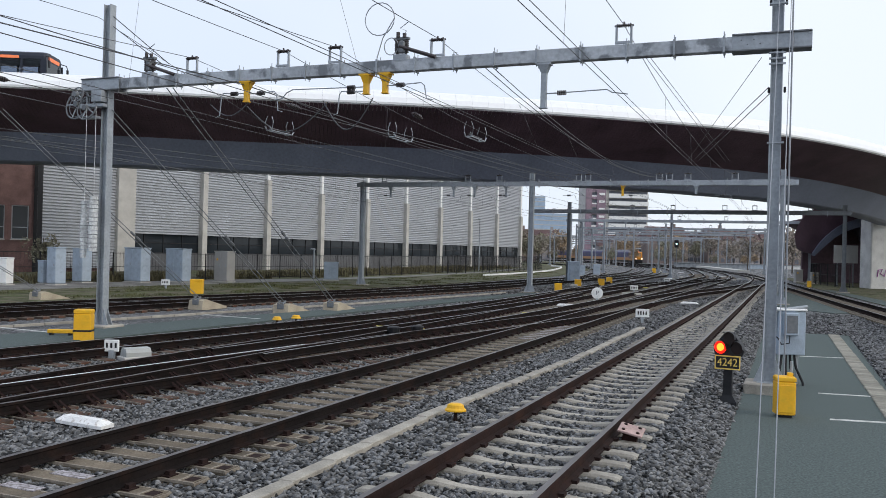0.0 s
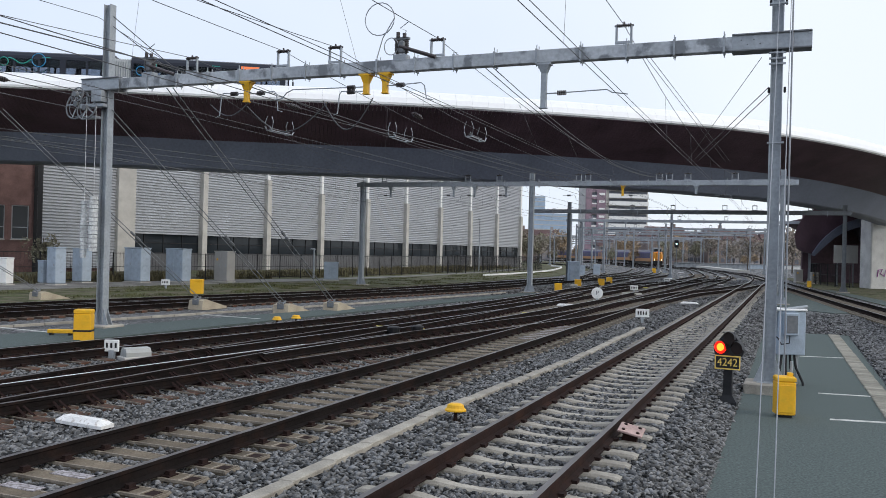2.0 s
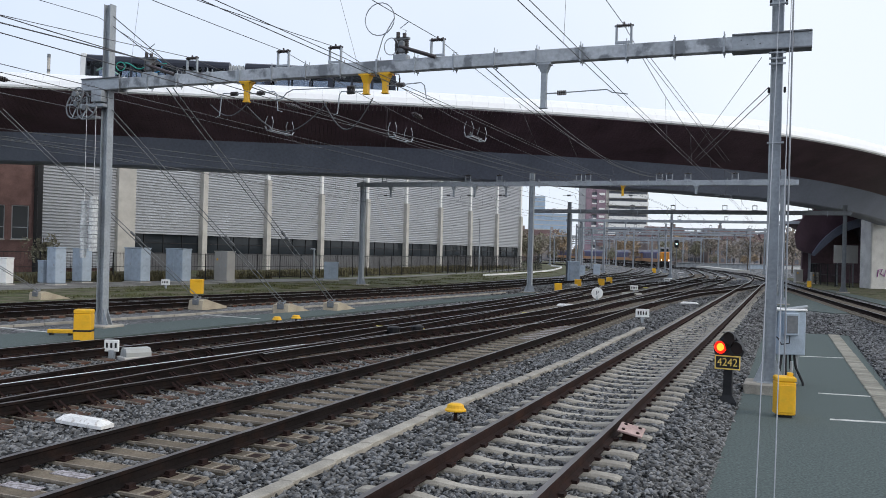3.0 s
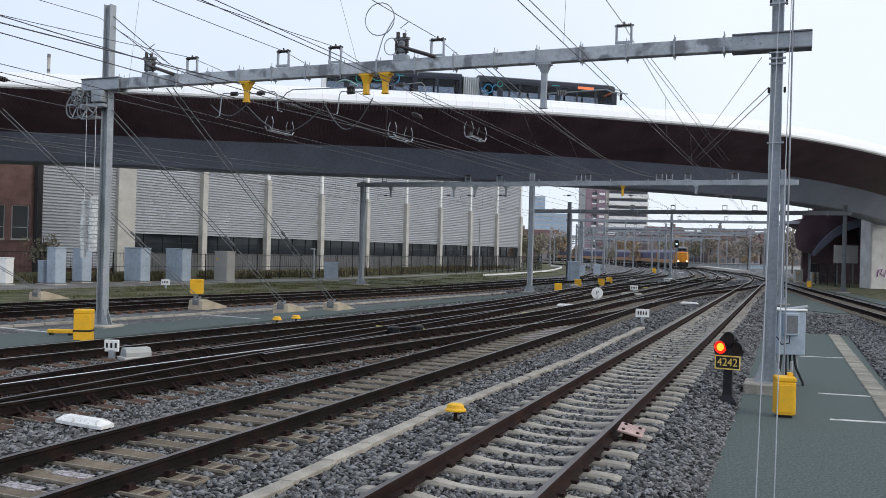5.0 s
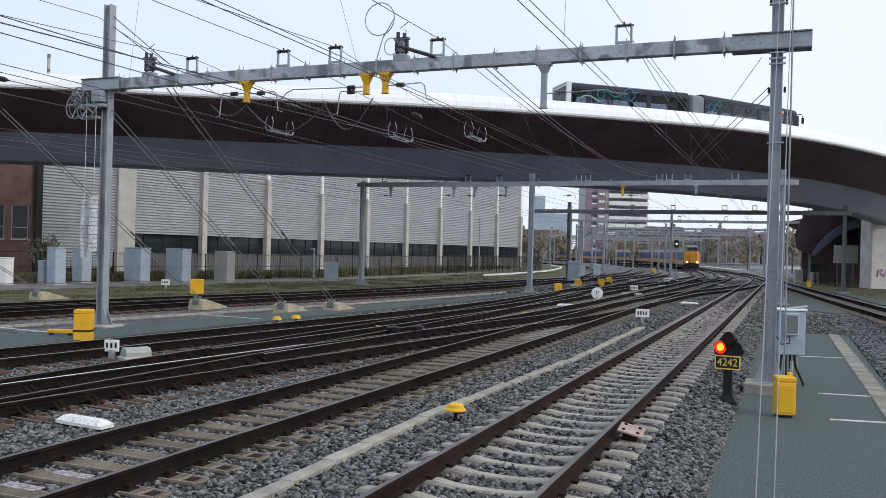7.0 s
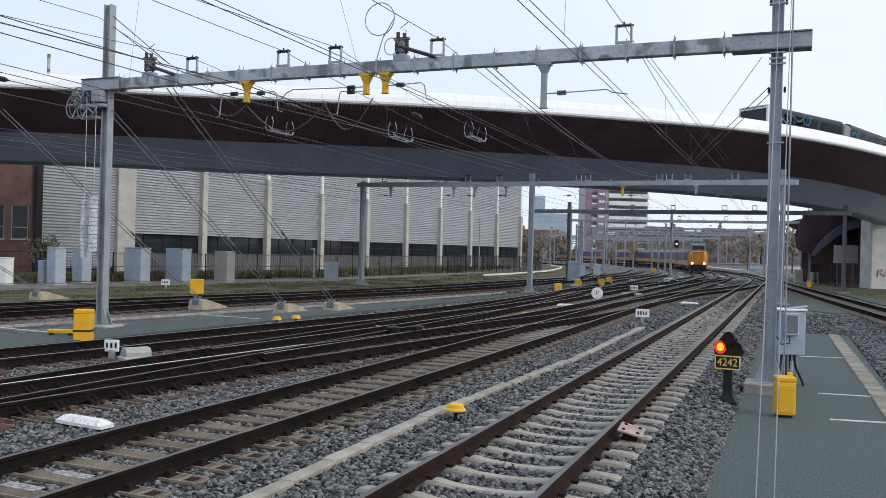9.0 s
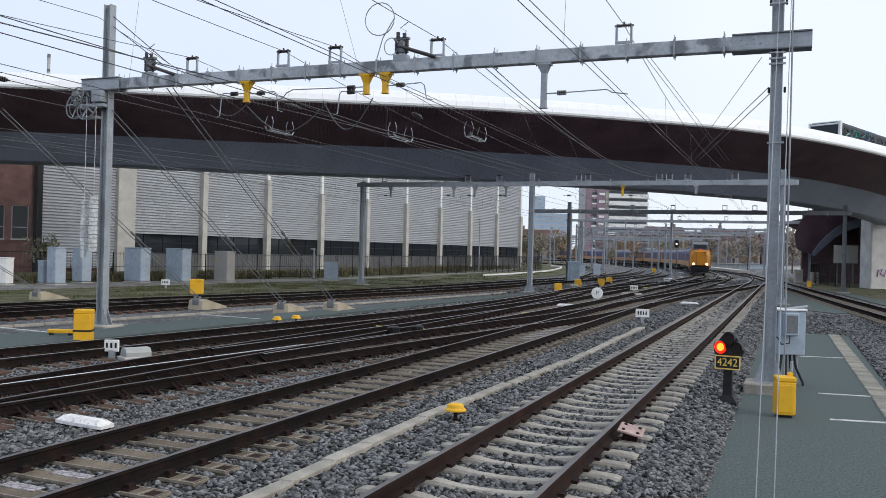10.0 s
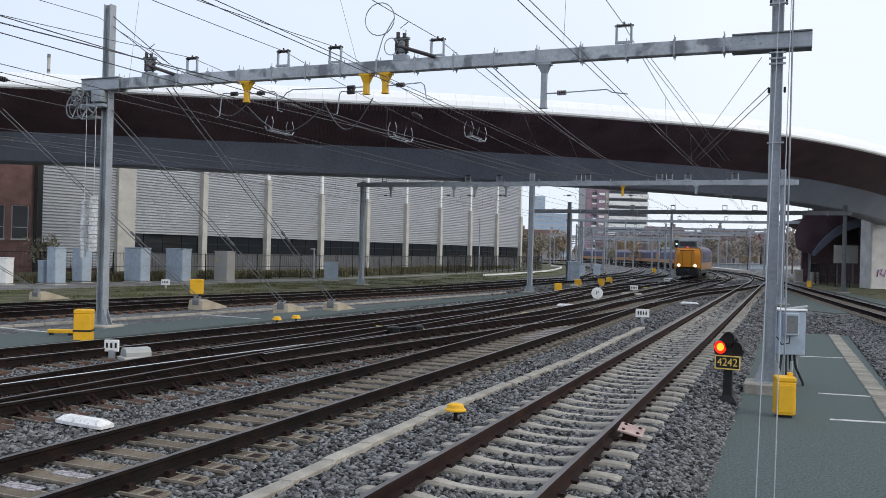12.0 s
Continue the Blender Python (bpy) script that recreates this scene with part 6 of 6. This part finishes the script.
def trees():
    rnd = np.random.RandomState(11)
    # leaf colours raised towards grey, standing in for haze over the distance
    autumn = mat("rusty_autumn_leaves", (0.3, 0.22, 0.14), 0.85, vary=0.5, scale=.5, fine=4, bump=0)
    green = mat("dull_green_leaves", (0.22, 0.21, 0.15), 0.85, vary=0.5, scale=.5, fine=4, bump=0)
    bark = mat("grey_bark", (0.1, 0.085, 0.07), 0.9, vary=0.3, scale=2, fine=20, bump=.4)
    kinds = []
    for k, m in enumerate((autumn, green, FOLIAGE)):
        t = Shape(bark)
        t.line([(0, 0, -.3), (.05, 0, 1.5), (-.05, .1, 3.2), (.1, 0, 5)], .14, 7)
        for j in range(16):
            a = j * 2.4 + k
            z = 1.8 + j * .22
            t.line([(0, 0, z), (math.cos(a) * .9, math.sin(a) * .9, z + .9), (math.cos(a) * 1.5, math.sin(a) * 1.5, z + 2.0)], .05, 5)
        vs, fs = leaf_mass(rnd, (1300, 1000, 700)[k], 2.3, 2.2, .12, 22)
        c = Shape(m)
        c.v, c.f, c.i = [(x, y, z + 4.9) for x, y, z in vs], fs, [0] * len(fs)
        kinds.append((t.mesh("trunk"), c.mesh("crown")))
    spots = ((52, 250, 1.0, 0), (58, 262, 1.2, 0), (64, 240, 1.0, 1), (70, 255, 1.3, 0), (78, 262, 1.1, 1), (84, 250, 1.0, 2), (90, 262, 1.1, 2), (97, 255, 1.2, 2), (104, 262, 1.2, 2), (61, 275, 1.3, 2), (74, 280, 1.5, 1), (90, 285, 1.6, 2), (110, 280, 1.6, 1),
             (26, 205, 1.0, 2), (30, 215, 1.1, 0), (22, 196, 1.0, 1), (33, 232, 1.2, 2), (20, 240, 1.3, 1), (15, 150, .9, 1), (18, 160, .8, 2), (60, 150, 1.1, 2), (66, 160, 1.2, 2), (72, 170, 1.3, 2), (63, 175, 1.1, 2), (-27, 57.5, .42, 1), (-31, 53, .5, 2))
    shrubs = tuple((24 + j * 4.3 + rnd.uniform(-1.5, 1.5), 222 + rnd.uniform(-14, 30), rnd.uniform(.45, .75), j % 3) for j in range(22))
    for x, y, s, k in spots + shrubs:
        t = thing("tree", ("rust-brown autumn tree", "dull green leafy tree", "thinning olive-brown tree")[k] + " behind the yard", "tree", "trees in the distance", pose(x, y, -.25, 0, 0, (x * 37) % 360))
        t.scale = (s, s, s)
        part("trunk", kinds[k][0], t)
        part("crown", kinds[k][1], t)


def tower_block():
    # brick colour lightened as if seen through haze
    m_brick = mat("purple_brown_brick", (0.27, 0.195, 0.235), 0.85, vary=0.15, scale=.5, fine=5, bump=.1)
    t = thing("apartment_tower", "tall apartment block with white balconies and purple-brown brick", "building", m=pose(70.5, 345, -.3, 0, 0, 4))
    w = Shape(PALE_CONCRETE)
    w.box((0, 7, 22), (26, 12, 44))
    part("wall", w, t)
    b = Shape(m_brick)
    b.box((-11.7, .8, 22), (2.4, 1.4, 43.8))
    b.box((-6.6, .8, 22), (3.6, 1.4, 43.8))
    part("brick_front", b, t, "purple-brown brick front")
    for k in range(14):
        sp = Shape(m_brick)
        sp.box((-9.5, .95, 1.2 + k * 3.05), (2.2, 1.2, 1.0))
        part("spandrel", sp, t, "purple-brown brick spandrel")
    win = Shape(FAR_GLASS)
    win.box((0, 0, 0), (2.6, .1, 1.5))
    wm = win.mesh("window")
    bal = Shape(WHITE)
    bal.box((0, -.7, 0), (16.4, 1.5, .2))
    bal.box((0, -1.42, .7), (16.4, .1, 1.7))
    bm = bal.mesh("balcony")
    band = Shape(WHITE)
    band.box((0, 0, 0), (2.4, .2, .9))
    bd = band.mesh("window_panel")
    rec = Shape(FAR_GLASS)
    rec.box((0, 0, 0), (15.8, .1, 1.7))
    rm = rec.mesh("window")
    for k in range(14):
        z = 1.6 + k * 3.05
        part("balcony", bm, t, "white balcony", Matrix.Translation((4.6, .9, z)))
        part("window", rm, t, m=Matrix.Translation((4.6, .93, z + 1.7)))
        part("window", wm, t, m=Matrix.Translation((-9.45, .9, z + 1.1)))
        part("window_panel", bd, t, m=Matrix.Translation((-9.45, .5, z + .2)))
        part("window_panel", bd, t, m=Matrix.Translation((-6.4, .05, z + 1.2)))
    r = Shape(GALV_DARK)
    r.box((0, 7, 44.3), (26.6, 13, .6))
    part("roof", r, t)


def blue_tower():
    # facade blue made paler, the haze of distance painted in
    g = mat("haze_paled_blue_facade", (0.34, 0.44, 0.56), 0.4, vary=.12, scale=.2, fine=2, bump=0)
    for x, y, w, h in ((72, 650, 11, 46), (88, 655, 21, 33)):
        t = thing("office_tower", "distant pale blue glass office tower", "building", "office towers", pose(x, y, 0))
        b = Shape(g)
        b.box((0, 6, h / 2), (w, 12, h))
        part("core", b, t)
        f = Shape(PALE_CONCRETE)
        for k in range(int(h / 3.5)):
            f = Shape(PALE_CONCRETE)
            f.box((0, -.05, 3 + k * 3.5), (w * .96, .3, .7))
            part("floor_band", f, t)


def chimney():
    t = thing("chimney", "slender pale far-off chimney with dark bands", "chimney", m=pose(-197.8, 420, -.3))
    c = Shape(PALE_CONCRETE)
    c.tube((0, 0, 0), (0, 0, 86), 1.2, 16, mi=0, r2=.75)
    part("shaft", c, t)
    for z0, z1, r in ((86, 87.2, .8), (93, 94.8, .8)):
        b = Shape(GALV_DARK)
        b.tube((0, 0, z0), (0, 0, z1), r, 16)
        part("band", b, t, "dark band")
    b = Shape(PALE_CONCRETE)
    b.tube((0, 0, 87.2), (0, 0, 93), .75, 16)
    part("upper_shaft", b, t)


def houses():
    roof_m = mat("purple_red_roof_tiles", (0.105, 0.062, 0.06), 0.85, vary=.2, scale=1, fine=8, bump=.3)
    brick_m = mat("grey_brown_brick", (0.2, 0.16, 0.145), 0.85, vary=.2, scale=1, fine=10, bump=.2)
    grey_m = mat("weathered_grey_render", (0.33, 0.31, 0.31), 0.85, vary=.2, scale=.6, fine=8, bump=.1)
    for x, y, w, h, d, wall in ((79.5, 300, 15, 9.2, 9, brick_m), (68, 312, 9, 8, 9, grey_m), (90.5, 306, 6, 7.6, 9, grey_m), (98, 300, 9, 9.2, 10, brick_m), (109, 306, 11, 8.6, 10, grey_m), (122, 305, 14, 8.4, 10, brick_m), (58, 290, 9, 5.5, 8, grey_m), (22, 262, 14, 6, 9, brick_m), (36, 300, 12, 7, 9, grey_m)):
        t = thing("house", "distant house with purple-grey tiled roof", "house", "houses behind the yard", pose(x, y, -.3, 0, 0, (x * 13) % 17 - 8))
        b = Shape(wall)
        b.box((0, d / 2, h / 2), (w, d, h))
        part("wall", b, t)
        r = Shape(roof_m)
        r.face_block([(-w / 2 - .4, -.5, h), (w / 2 + .4, -.5, h), (w / 2 + .4, d + .5, h), (-w / 2 - .4, d + .5, h), (-w / 2 + .5, d / 2, h + 4), (w / 2 - .5, d / 2, h + 4)], [(0, 1, 5, 4), (2, 3, 4, 5), (1, 2, 5), (3, 0, 4), (3, 2, 1, 0)])
        part("roof", r, t)
        c = Shape(wall)
        c.box((w * .25, d / 2, h + 3.9), (.9, .9, 2.4))
        part("chimney", c, t)
        gb = Shape(wall, roof_m)
        gb.face_block([(-w * .3, -.6, h - .5), (0, -.6, h - .5), (0, -.6, h + 1.2), (-w * .15, -.6, h + 3.2), (-w * .3, -.6, h + 1.2), (-w * .3, 3, h - .5), (0, 3, h - .5), (0, 3, h + 1.2), (-w * .15, 3, h + 3.2), (-w * .3, 3, h + 1.2)], [(0, 1, 2, 3, 4), (9, 8, 7, 6, 5), (1, 6, 7, 2), (5, 0, 4, 9)])
        gb.face_block([(0, -.8, h + 1.2), (-w * .15, -.8, h + 3.3), (-w * .3, -.8, h + 1.2), (0, 3, h + 1.2), (-w * .15, 3, h + 3.3), (-w * .3, 3, h + 1.2)], [(0, 3, 4, 1), (1, 4, 5, 2), (0, 1, 2)], mi=1)
        part("dormer", gb, t)
        for k in range(4):
            for z in (1.7, 4.4):
                g = Shape(FAR_GLASS)
                g.box((-w / 2 + w * (k + .5) / 4, -.03, z), (1.3, .1, 1.4))
                part("window", g, t)


def yard_background():
    # grey sheds and low walls behind the tracks
    for x, y, w, h, turn, material, label in ((62, 195, 16, 1.1, -8, GALV, "long low grey corrugated shed"), (80, 215, 14, 1.0, 5, CABINET_GREY, "low grey-blue corrugated shed"), (98, 222, 18, .9, 0, WHITE, "low white shed behind the tracks")):
        t = thing("shed", label, "shed", "sheds behind the yard", pose(x, y, -.25, 0, 0, turn))
        b = Shape(material)
        n = int(w / .5)
        b.sweep([[(-w / 2 + k * w / n, .06 * (k % 2), 0), (-w / 2 + k * w / n, .06 * (k % 2), h)] for k in range(n + 1)], closed=False)
        b.box((0, 2.6, h / 2), (w - .1, 5, h - .02))
        part("wall", b, t)
        r = Shape(GALV_DARK)
        r.box((0, 2.5, h + .08), (w + .4, 5.6, .16))
        part("roof", r, t)
    slab("platform", [(150, -8), (230, -26), (230, -24), (150, -6)], -.3, .35, PALE_CONCRETE, "low pale platform edge in the distance", "platform")
    # colour-light signal far down the yard
    t = thing("colour_light_signal", "tall railway signal showing a green light", "railway signal", m=at_yard(150, -18.0, -.25))
    p = Shape(GALV_DARK)
    p.tube((0, 0, 0), (0, 0, 4.2), .07, 8)
    part("post", p, t)
    b = Shape(BLACK)
    b.box((0, 0, 4.8), (.75, .25, 1.3), bevel=.1)
    part("head", b, t)
    l = Shape(mat("green_signal_glow", (0.55, 1.0, 0.9), .3, vary=0, bump=0, emit=5))
    l.tube((0, -.13, 4.75), (0, -.16, 4.75), .13, 12)
    part("lens", l, t, "glowing green lens")
    for s, o, h in ((61.7, -36.9, 2.4), (104.2, -37.5, 6.8)):
        t = thing("lamp_post", "slim grey lamp post on the verge", "lamp post", "posts on the verge", at_yard(s, o, -.2))
        p = Shape(GALV)
        p.tube((0, 0, 0), (0, 0, h), .09, 8, r2=.06)
        part("post", p, t)
        p = Shape(GALV)
        p.box((0, -.2, h), (.2, .6, .1), bevel=.03)
        part("lamp_head", p, t)
    # white handrail bend beside the verge
    t = thing("low_wall", "low white curved kerb beside the verge", "kerb")
    pts = curve_through([yard(s, o) for s, o in ((84, -29.5), (100, -30), (120, -32), (150, -38), (165, -44))], 2.0)
    w = Shape(WHITE)
    w.sweep([[p + Vector((0, 0, -.3)), p + Vector((0, 0, -.02)), p + Vector((-.22, 0, -.02)), p + Vector((-.25, 0, -.3))] for p in pts], caps=True)
    part("coping", w, t)


def abutment():
    t = thing("abutment", "dark curved end of the bridge above a palisade fence", "bridge abutment")
    s = Shape(BRIDGE_SLAT)
    prof = [(40.1, 8.3), (39.1, 7.7), (38.1, 6.8), (37.5, 5.8), (37.3, 4.8), (37.5, 3.8), (38.3, 3.2), (39.4, 3.0), (40.2, 4.4), (41.7, 5.8), (43.0, 6.5), (44.7, 7.1)]
    rings = []
    for y in (90, 104):
        k = y / 90
        rings.append([Vector((x * k, y, z)) for x, z in prof] + [Vector((75, y, 6.6)), Vector((75, y, 8.6)), Vector((44 * k, y, 8.4))])
    s.sweep(rings, caps=True)
    part("shell", s, t, "dark red-brown curved shell")
    b = Shape(BRIDGE_SLAT)
    b.box((58.7, 102, 4.0), (31, .3, 8.6))
    part("back_wall", b, t, "dark back wall under the shell")
    b = Shape(BRIDGE_BOX)
    upper, lower = ([(39.1, 3.1), (40.0, 4.4), (41.5, 5.8), (42.8, 6.5), (44.5, 7.1)], [(39.3, 2.8), (40.3, 3.8), (41.7, 5.0), (43.1, 5.7), (44.6, 6.2)])
    upper, lower = (curve_through([(x, 89.6, z) for x, z in q], .5) for q in (upper, lower))
    n = min(len(upper), len(lower))
    pairs = [(upper[k * (len(upper) - 1) // (n - 1)], lower[k * (len(lower) - 1) // (n - 1)]) for k in range(n)]
    b.sweep([[p, q, q + Vector((.1, .8, 0)), p + Vector((.1, .8, 0))] for p, q in pairs], caps=True)
    part("band", b, t, "grey curved steel band")
    g = thing("equipment_screen", "grey sheet-metal screen behind the siding", "screen", m=pose(40.64, 85.5, -.25))
    q = Shape(BEIGE_CABINET)
    q.box((0, 0, 3.3), (2.4, .15, 1.8), bevel=.02)
    part("panel", q, g)
    for x in (-.8, .8):
        l = Shape(GALV_DARK)
        l.box((x, .05, 1.2), (.1, .1, 2.4))
        part("leg", l, g)
    # scrawl on the pier
    a = Shape(mat("purple_spray_paint", (0.4, 0.12, 0.36), .7, vary=.1, bump=0))
    a.line([(0, 0, 0), (.1, 0, .7), (.5, 0, .75), (.3, 0, .35), (.7, 0, .1), (.8, 0, .7), (1.2, 0, .1), (1.3, 0, .8), (1.7, 0, .7), (1.5, 0, .1), (2.1, 0, .2), (2.2, 0, .8)], .05, 4)
    tagged(part("graffiti", a, m=pose(42.0, 81.86, .9)), "purple sprayed scrawl on the pale pier", "graffiti")


verge()
fence("fence", "dark metal bar fence in front of the hall", [(14, -47.5), (40, -41.8), (63, -37.0), (85, -36.6), (120, -40)], 1.9, -.2)
fence("fence", "dark green palisade fence at the end of the verge", [(86, -34.6), (100, -34.0), (114, -34.2), (128, -35.2)], 2.1, -.2, .13)
fence("fence", "dark palisade fence behind the siding", [(91.5, 5.5), (94, 4.2), (104, 2.4), (125, 1.8)], 2.3, -.25, .16)
trees()
tower_block()
blue_tower()
chimney()
houses()
yard_background()
abutment()


def ballast_stones():
    """Loose stones of the near ballast, each a rough eight-sided pebble."""
    rnd = np.random.RandomState(7)
    base = np.array([[1, 0, 0], [-1, 0, 0], [0, 1, 0], [0, -1, 0], [0, 0, 1], [0, 0, -1]], float)
    tri = np.array([[0, 2, 4], [2, 1, 4], [1, 3, 4], [3, 0, 4], [2, 0, 5], [1, 2, 5], [3, 1, 5], [0, 3, 5]])
    for s0, s1, o0, o1, n, size in ((4.5, 15, -15.5, -.9, 105000, .038), (15, 30, -16.6, -.9, 80000, .041), (30, 46, -16, -.9, 32000, .048), (46, 72, -17.5, -1.2, 32000, .06), (72, 105, -19, -2, 26000, .075), (6, 36, -1.12, -.86, 1500, .03), (36.4, 46, -1.0, 2.4, 4500, .045), (14, 36, 2.2, 4.4, 14000, .04), (26, 46, 2.4, 5.0, 11000, .042)):
        s, o = rnd.uniform(s0, s1, n), rnd.uniform(o0, o1, n)
        z = np.array([max(ground_height(a, b), PATH_Z if b > -.8 and a < 36 else -1) for a, b in zip(s, o)])
        c = np.stack([AX.x * s + OX.x * o, AX.y * s + OX.y * o, z + size * rnd.uniform(-.35, 1.15, n)], 1)
        v = base[None] * rnd.uniform(.6, 1.35, (n, 6, 1)) + rnd.uniform(-.3, .3, (n, 6, 3))
        ang = rnd.uniform(0, 6.283, n)
        ca, sa = np.cos(ang)[:, None], np.sin(ang)[:, None]
        tilt = rnd.uniform(-.8, .8, n)
        ct, st = np.cos(tilt)[:, None], np.sin(tilt)[:, None]
        x, y, zz = v[..., 0] * 1.45, v[..., 1] * .9, v[..., 2] * .62
        y, zz = y * ct - zz * st, y * st + zz * ct
        x, y = x * ca - y * sa, x * sa + y * ca
        v = np.stack([x, y, zz], -1) * (size * rnd.uniform(.7, 1.35, (n, 1, 1))) + c[:, None]
        f = (tri[None] + (np.arange(n) * 6)[:, None, None]).reshape(-1, 3)
        me = bpy.data.meshes.new("ballast_stones")
        me.vertices.add(n * 6)
        me.vertices.foreach_set("co", v.reshape(-1))
        me.loops.add(len(f) * 3)
        me.loops.foreach_set("vertex_index", f.reshape(-1).astype(np.int32))
        me.polygons.add(len(f))
        me.polygons.foreach_set("loop_start", np.arange(0, len(f) * 3, 3, dtype=np.int32))
        me.materials.append(STONE)
        me.update(calc_edges=True)
        tagged(new("ballast_stones", me), "loose grey crushed stones between the tracks", "gravel", kind="stuff")


ballast_stones()


# ---------------------------------------------------------------- what moves
def place_on(line, step, d):
    """The point d metres along an evenly spaced line."""
    k = max(0, min(len(line) - 2, int(d / step)))
    return line[k].lerp(line[k + 1], d / step - k)


def nearest(line, p):
    return min(range(len(line)), key=lambda k: (line[k].xy - Vector(p)).length)


def ride(line, step, at, length):
    """The pose of a vehicle whose middle is at metres along a line; y forward, riding on two axles."""
    a, b = place_on(line, step, at - length * .36), place_on(line, step, at + length * .36)
    d = b - a
    m = (a + b) / 2
    return pose(m.x, m.y, m.z, math.degrees(math.atan2(d.z, math.hypot(d.x, d.y))), 0, math.degrees(math.atan2(-d.x, d.y)))


def motions():
    # the bus drives over the bridge
    lane = []
    for k in range(len(BRIDGE_LINE)):
        p, i = bridge_frame(k)
        lane.append(p + i * 4.0 + Vector((0, 0, -.35)))
    front = bus_section(9.25, True)
    rear = bus_section(8.8, False, front)
    even = curve_through([lane[k] for k in range(0, len(lane), 4)], .5)
    start = nearest(even, (-23.0, 52.0)) * .5

    def way(t):
        """Metres driven by the front: gathering pace a little down the far slope."""
        return start + float(np.interp(t, (0, 1, 3, 5, 5.5, 6, 7, 9, 9.5, 10, 12), (-1.2, 6.2, 19.9, 34.4, 38.0, 41.9, 50.0, 65.7, 69.8, 74.0, 91)))

    times = [k * .5 for k in range(25)]
    lead = [(t, ride(even, .5, way(t) - 4.62, 9.25)) for t in times]
    walk(front, lead)
    walk(rear, [(t, m.inverted() @ ride(even, .5, way(t) - 14.65, 8.8)) for t, m in lead])
    # the train comes round the bend
    ctrl = [(51, -10.05)] + bend(-10.25) + [(430, -205), (500, -290), (580, -390)]
    line = curve_through([yard(s, o) for s, o in reversed(ctrl)], 1.0)
    nose_end = nearest(line, (25.6, 91.0))
    length = 26.9
    kinds = [1, 0, 0, -1, 1, 0, -1]
    first, cars = {}, []
    for kind in kinds:
        if kind not in first:
            first[kind] = train_car("blue and yellow intercity carriage" + (" with raised driver's cab" if kind else " of a long train"), length, kind)
            cars.append(first[kind])
        else:
            cars.append(copy_thing(first[kind], Matrix()))
    for k, car in enumerate(cars):
        walk(car, [(t, ride(line, 1.0, nose_end - 11.8 * (12 - t) - length * (k + .5), length)) for t in times])


motions()
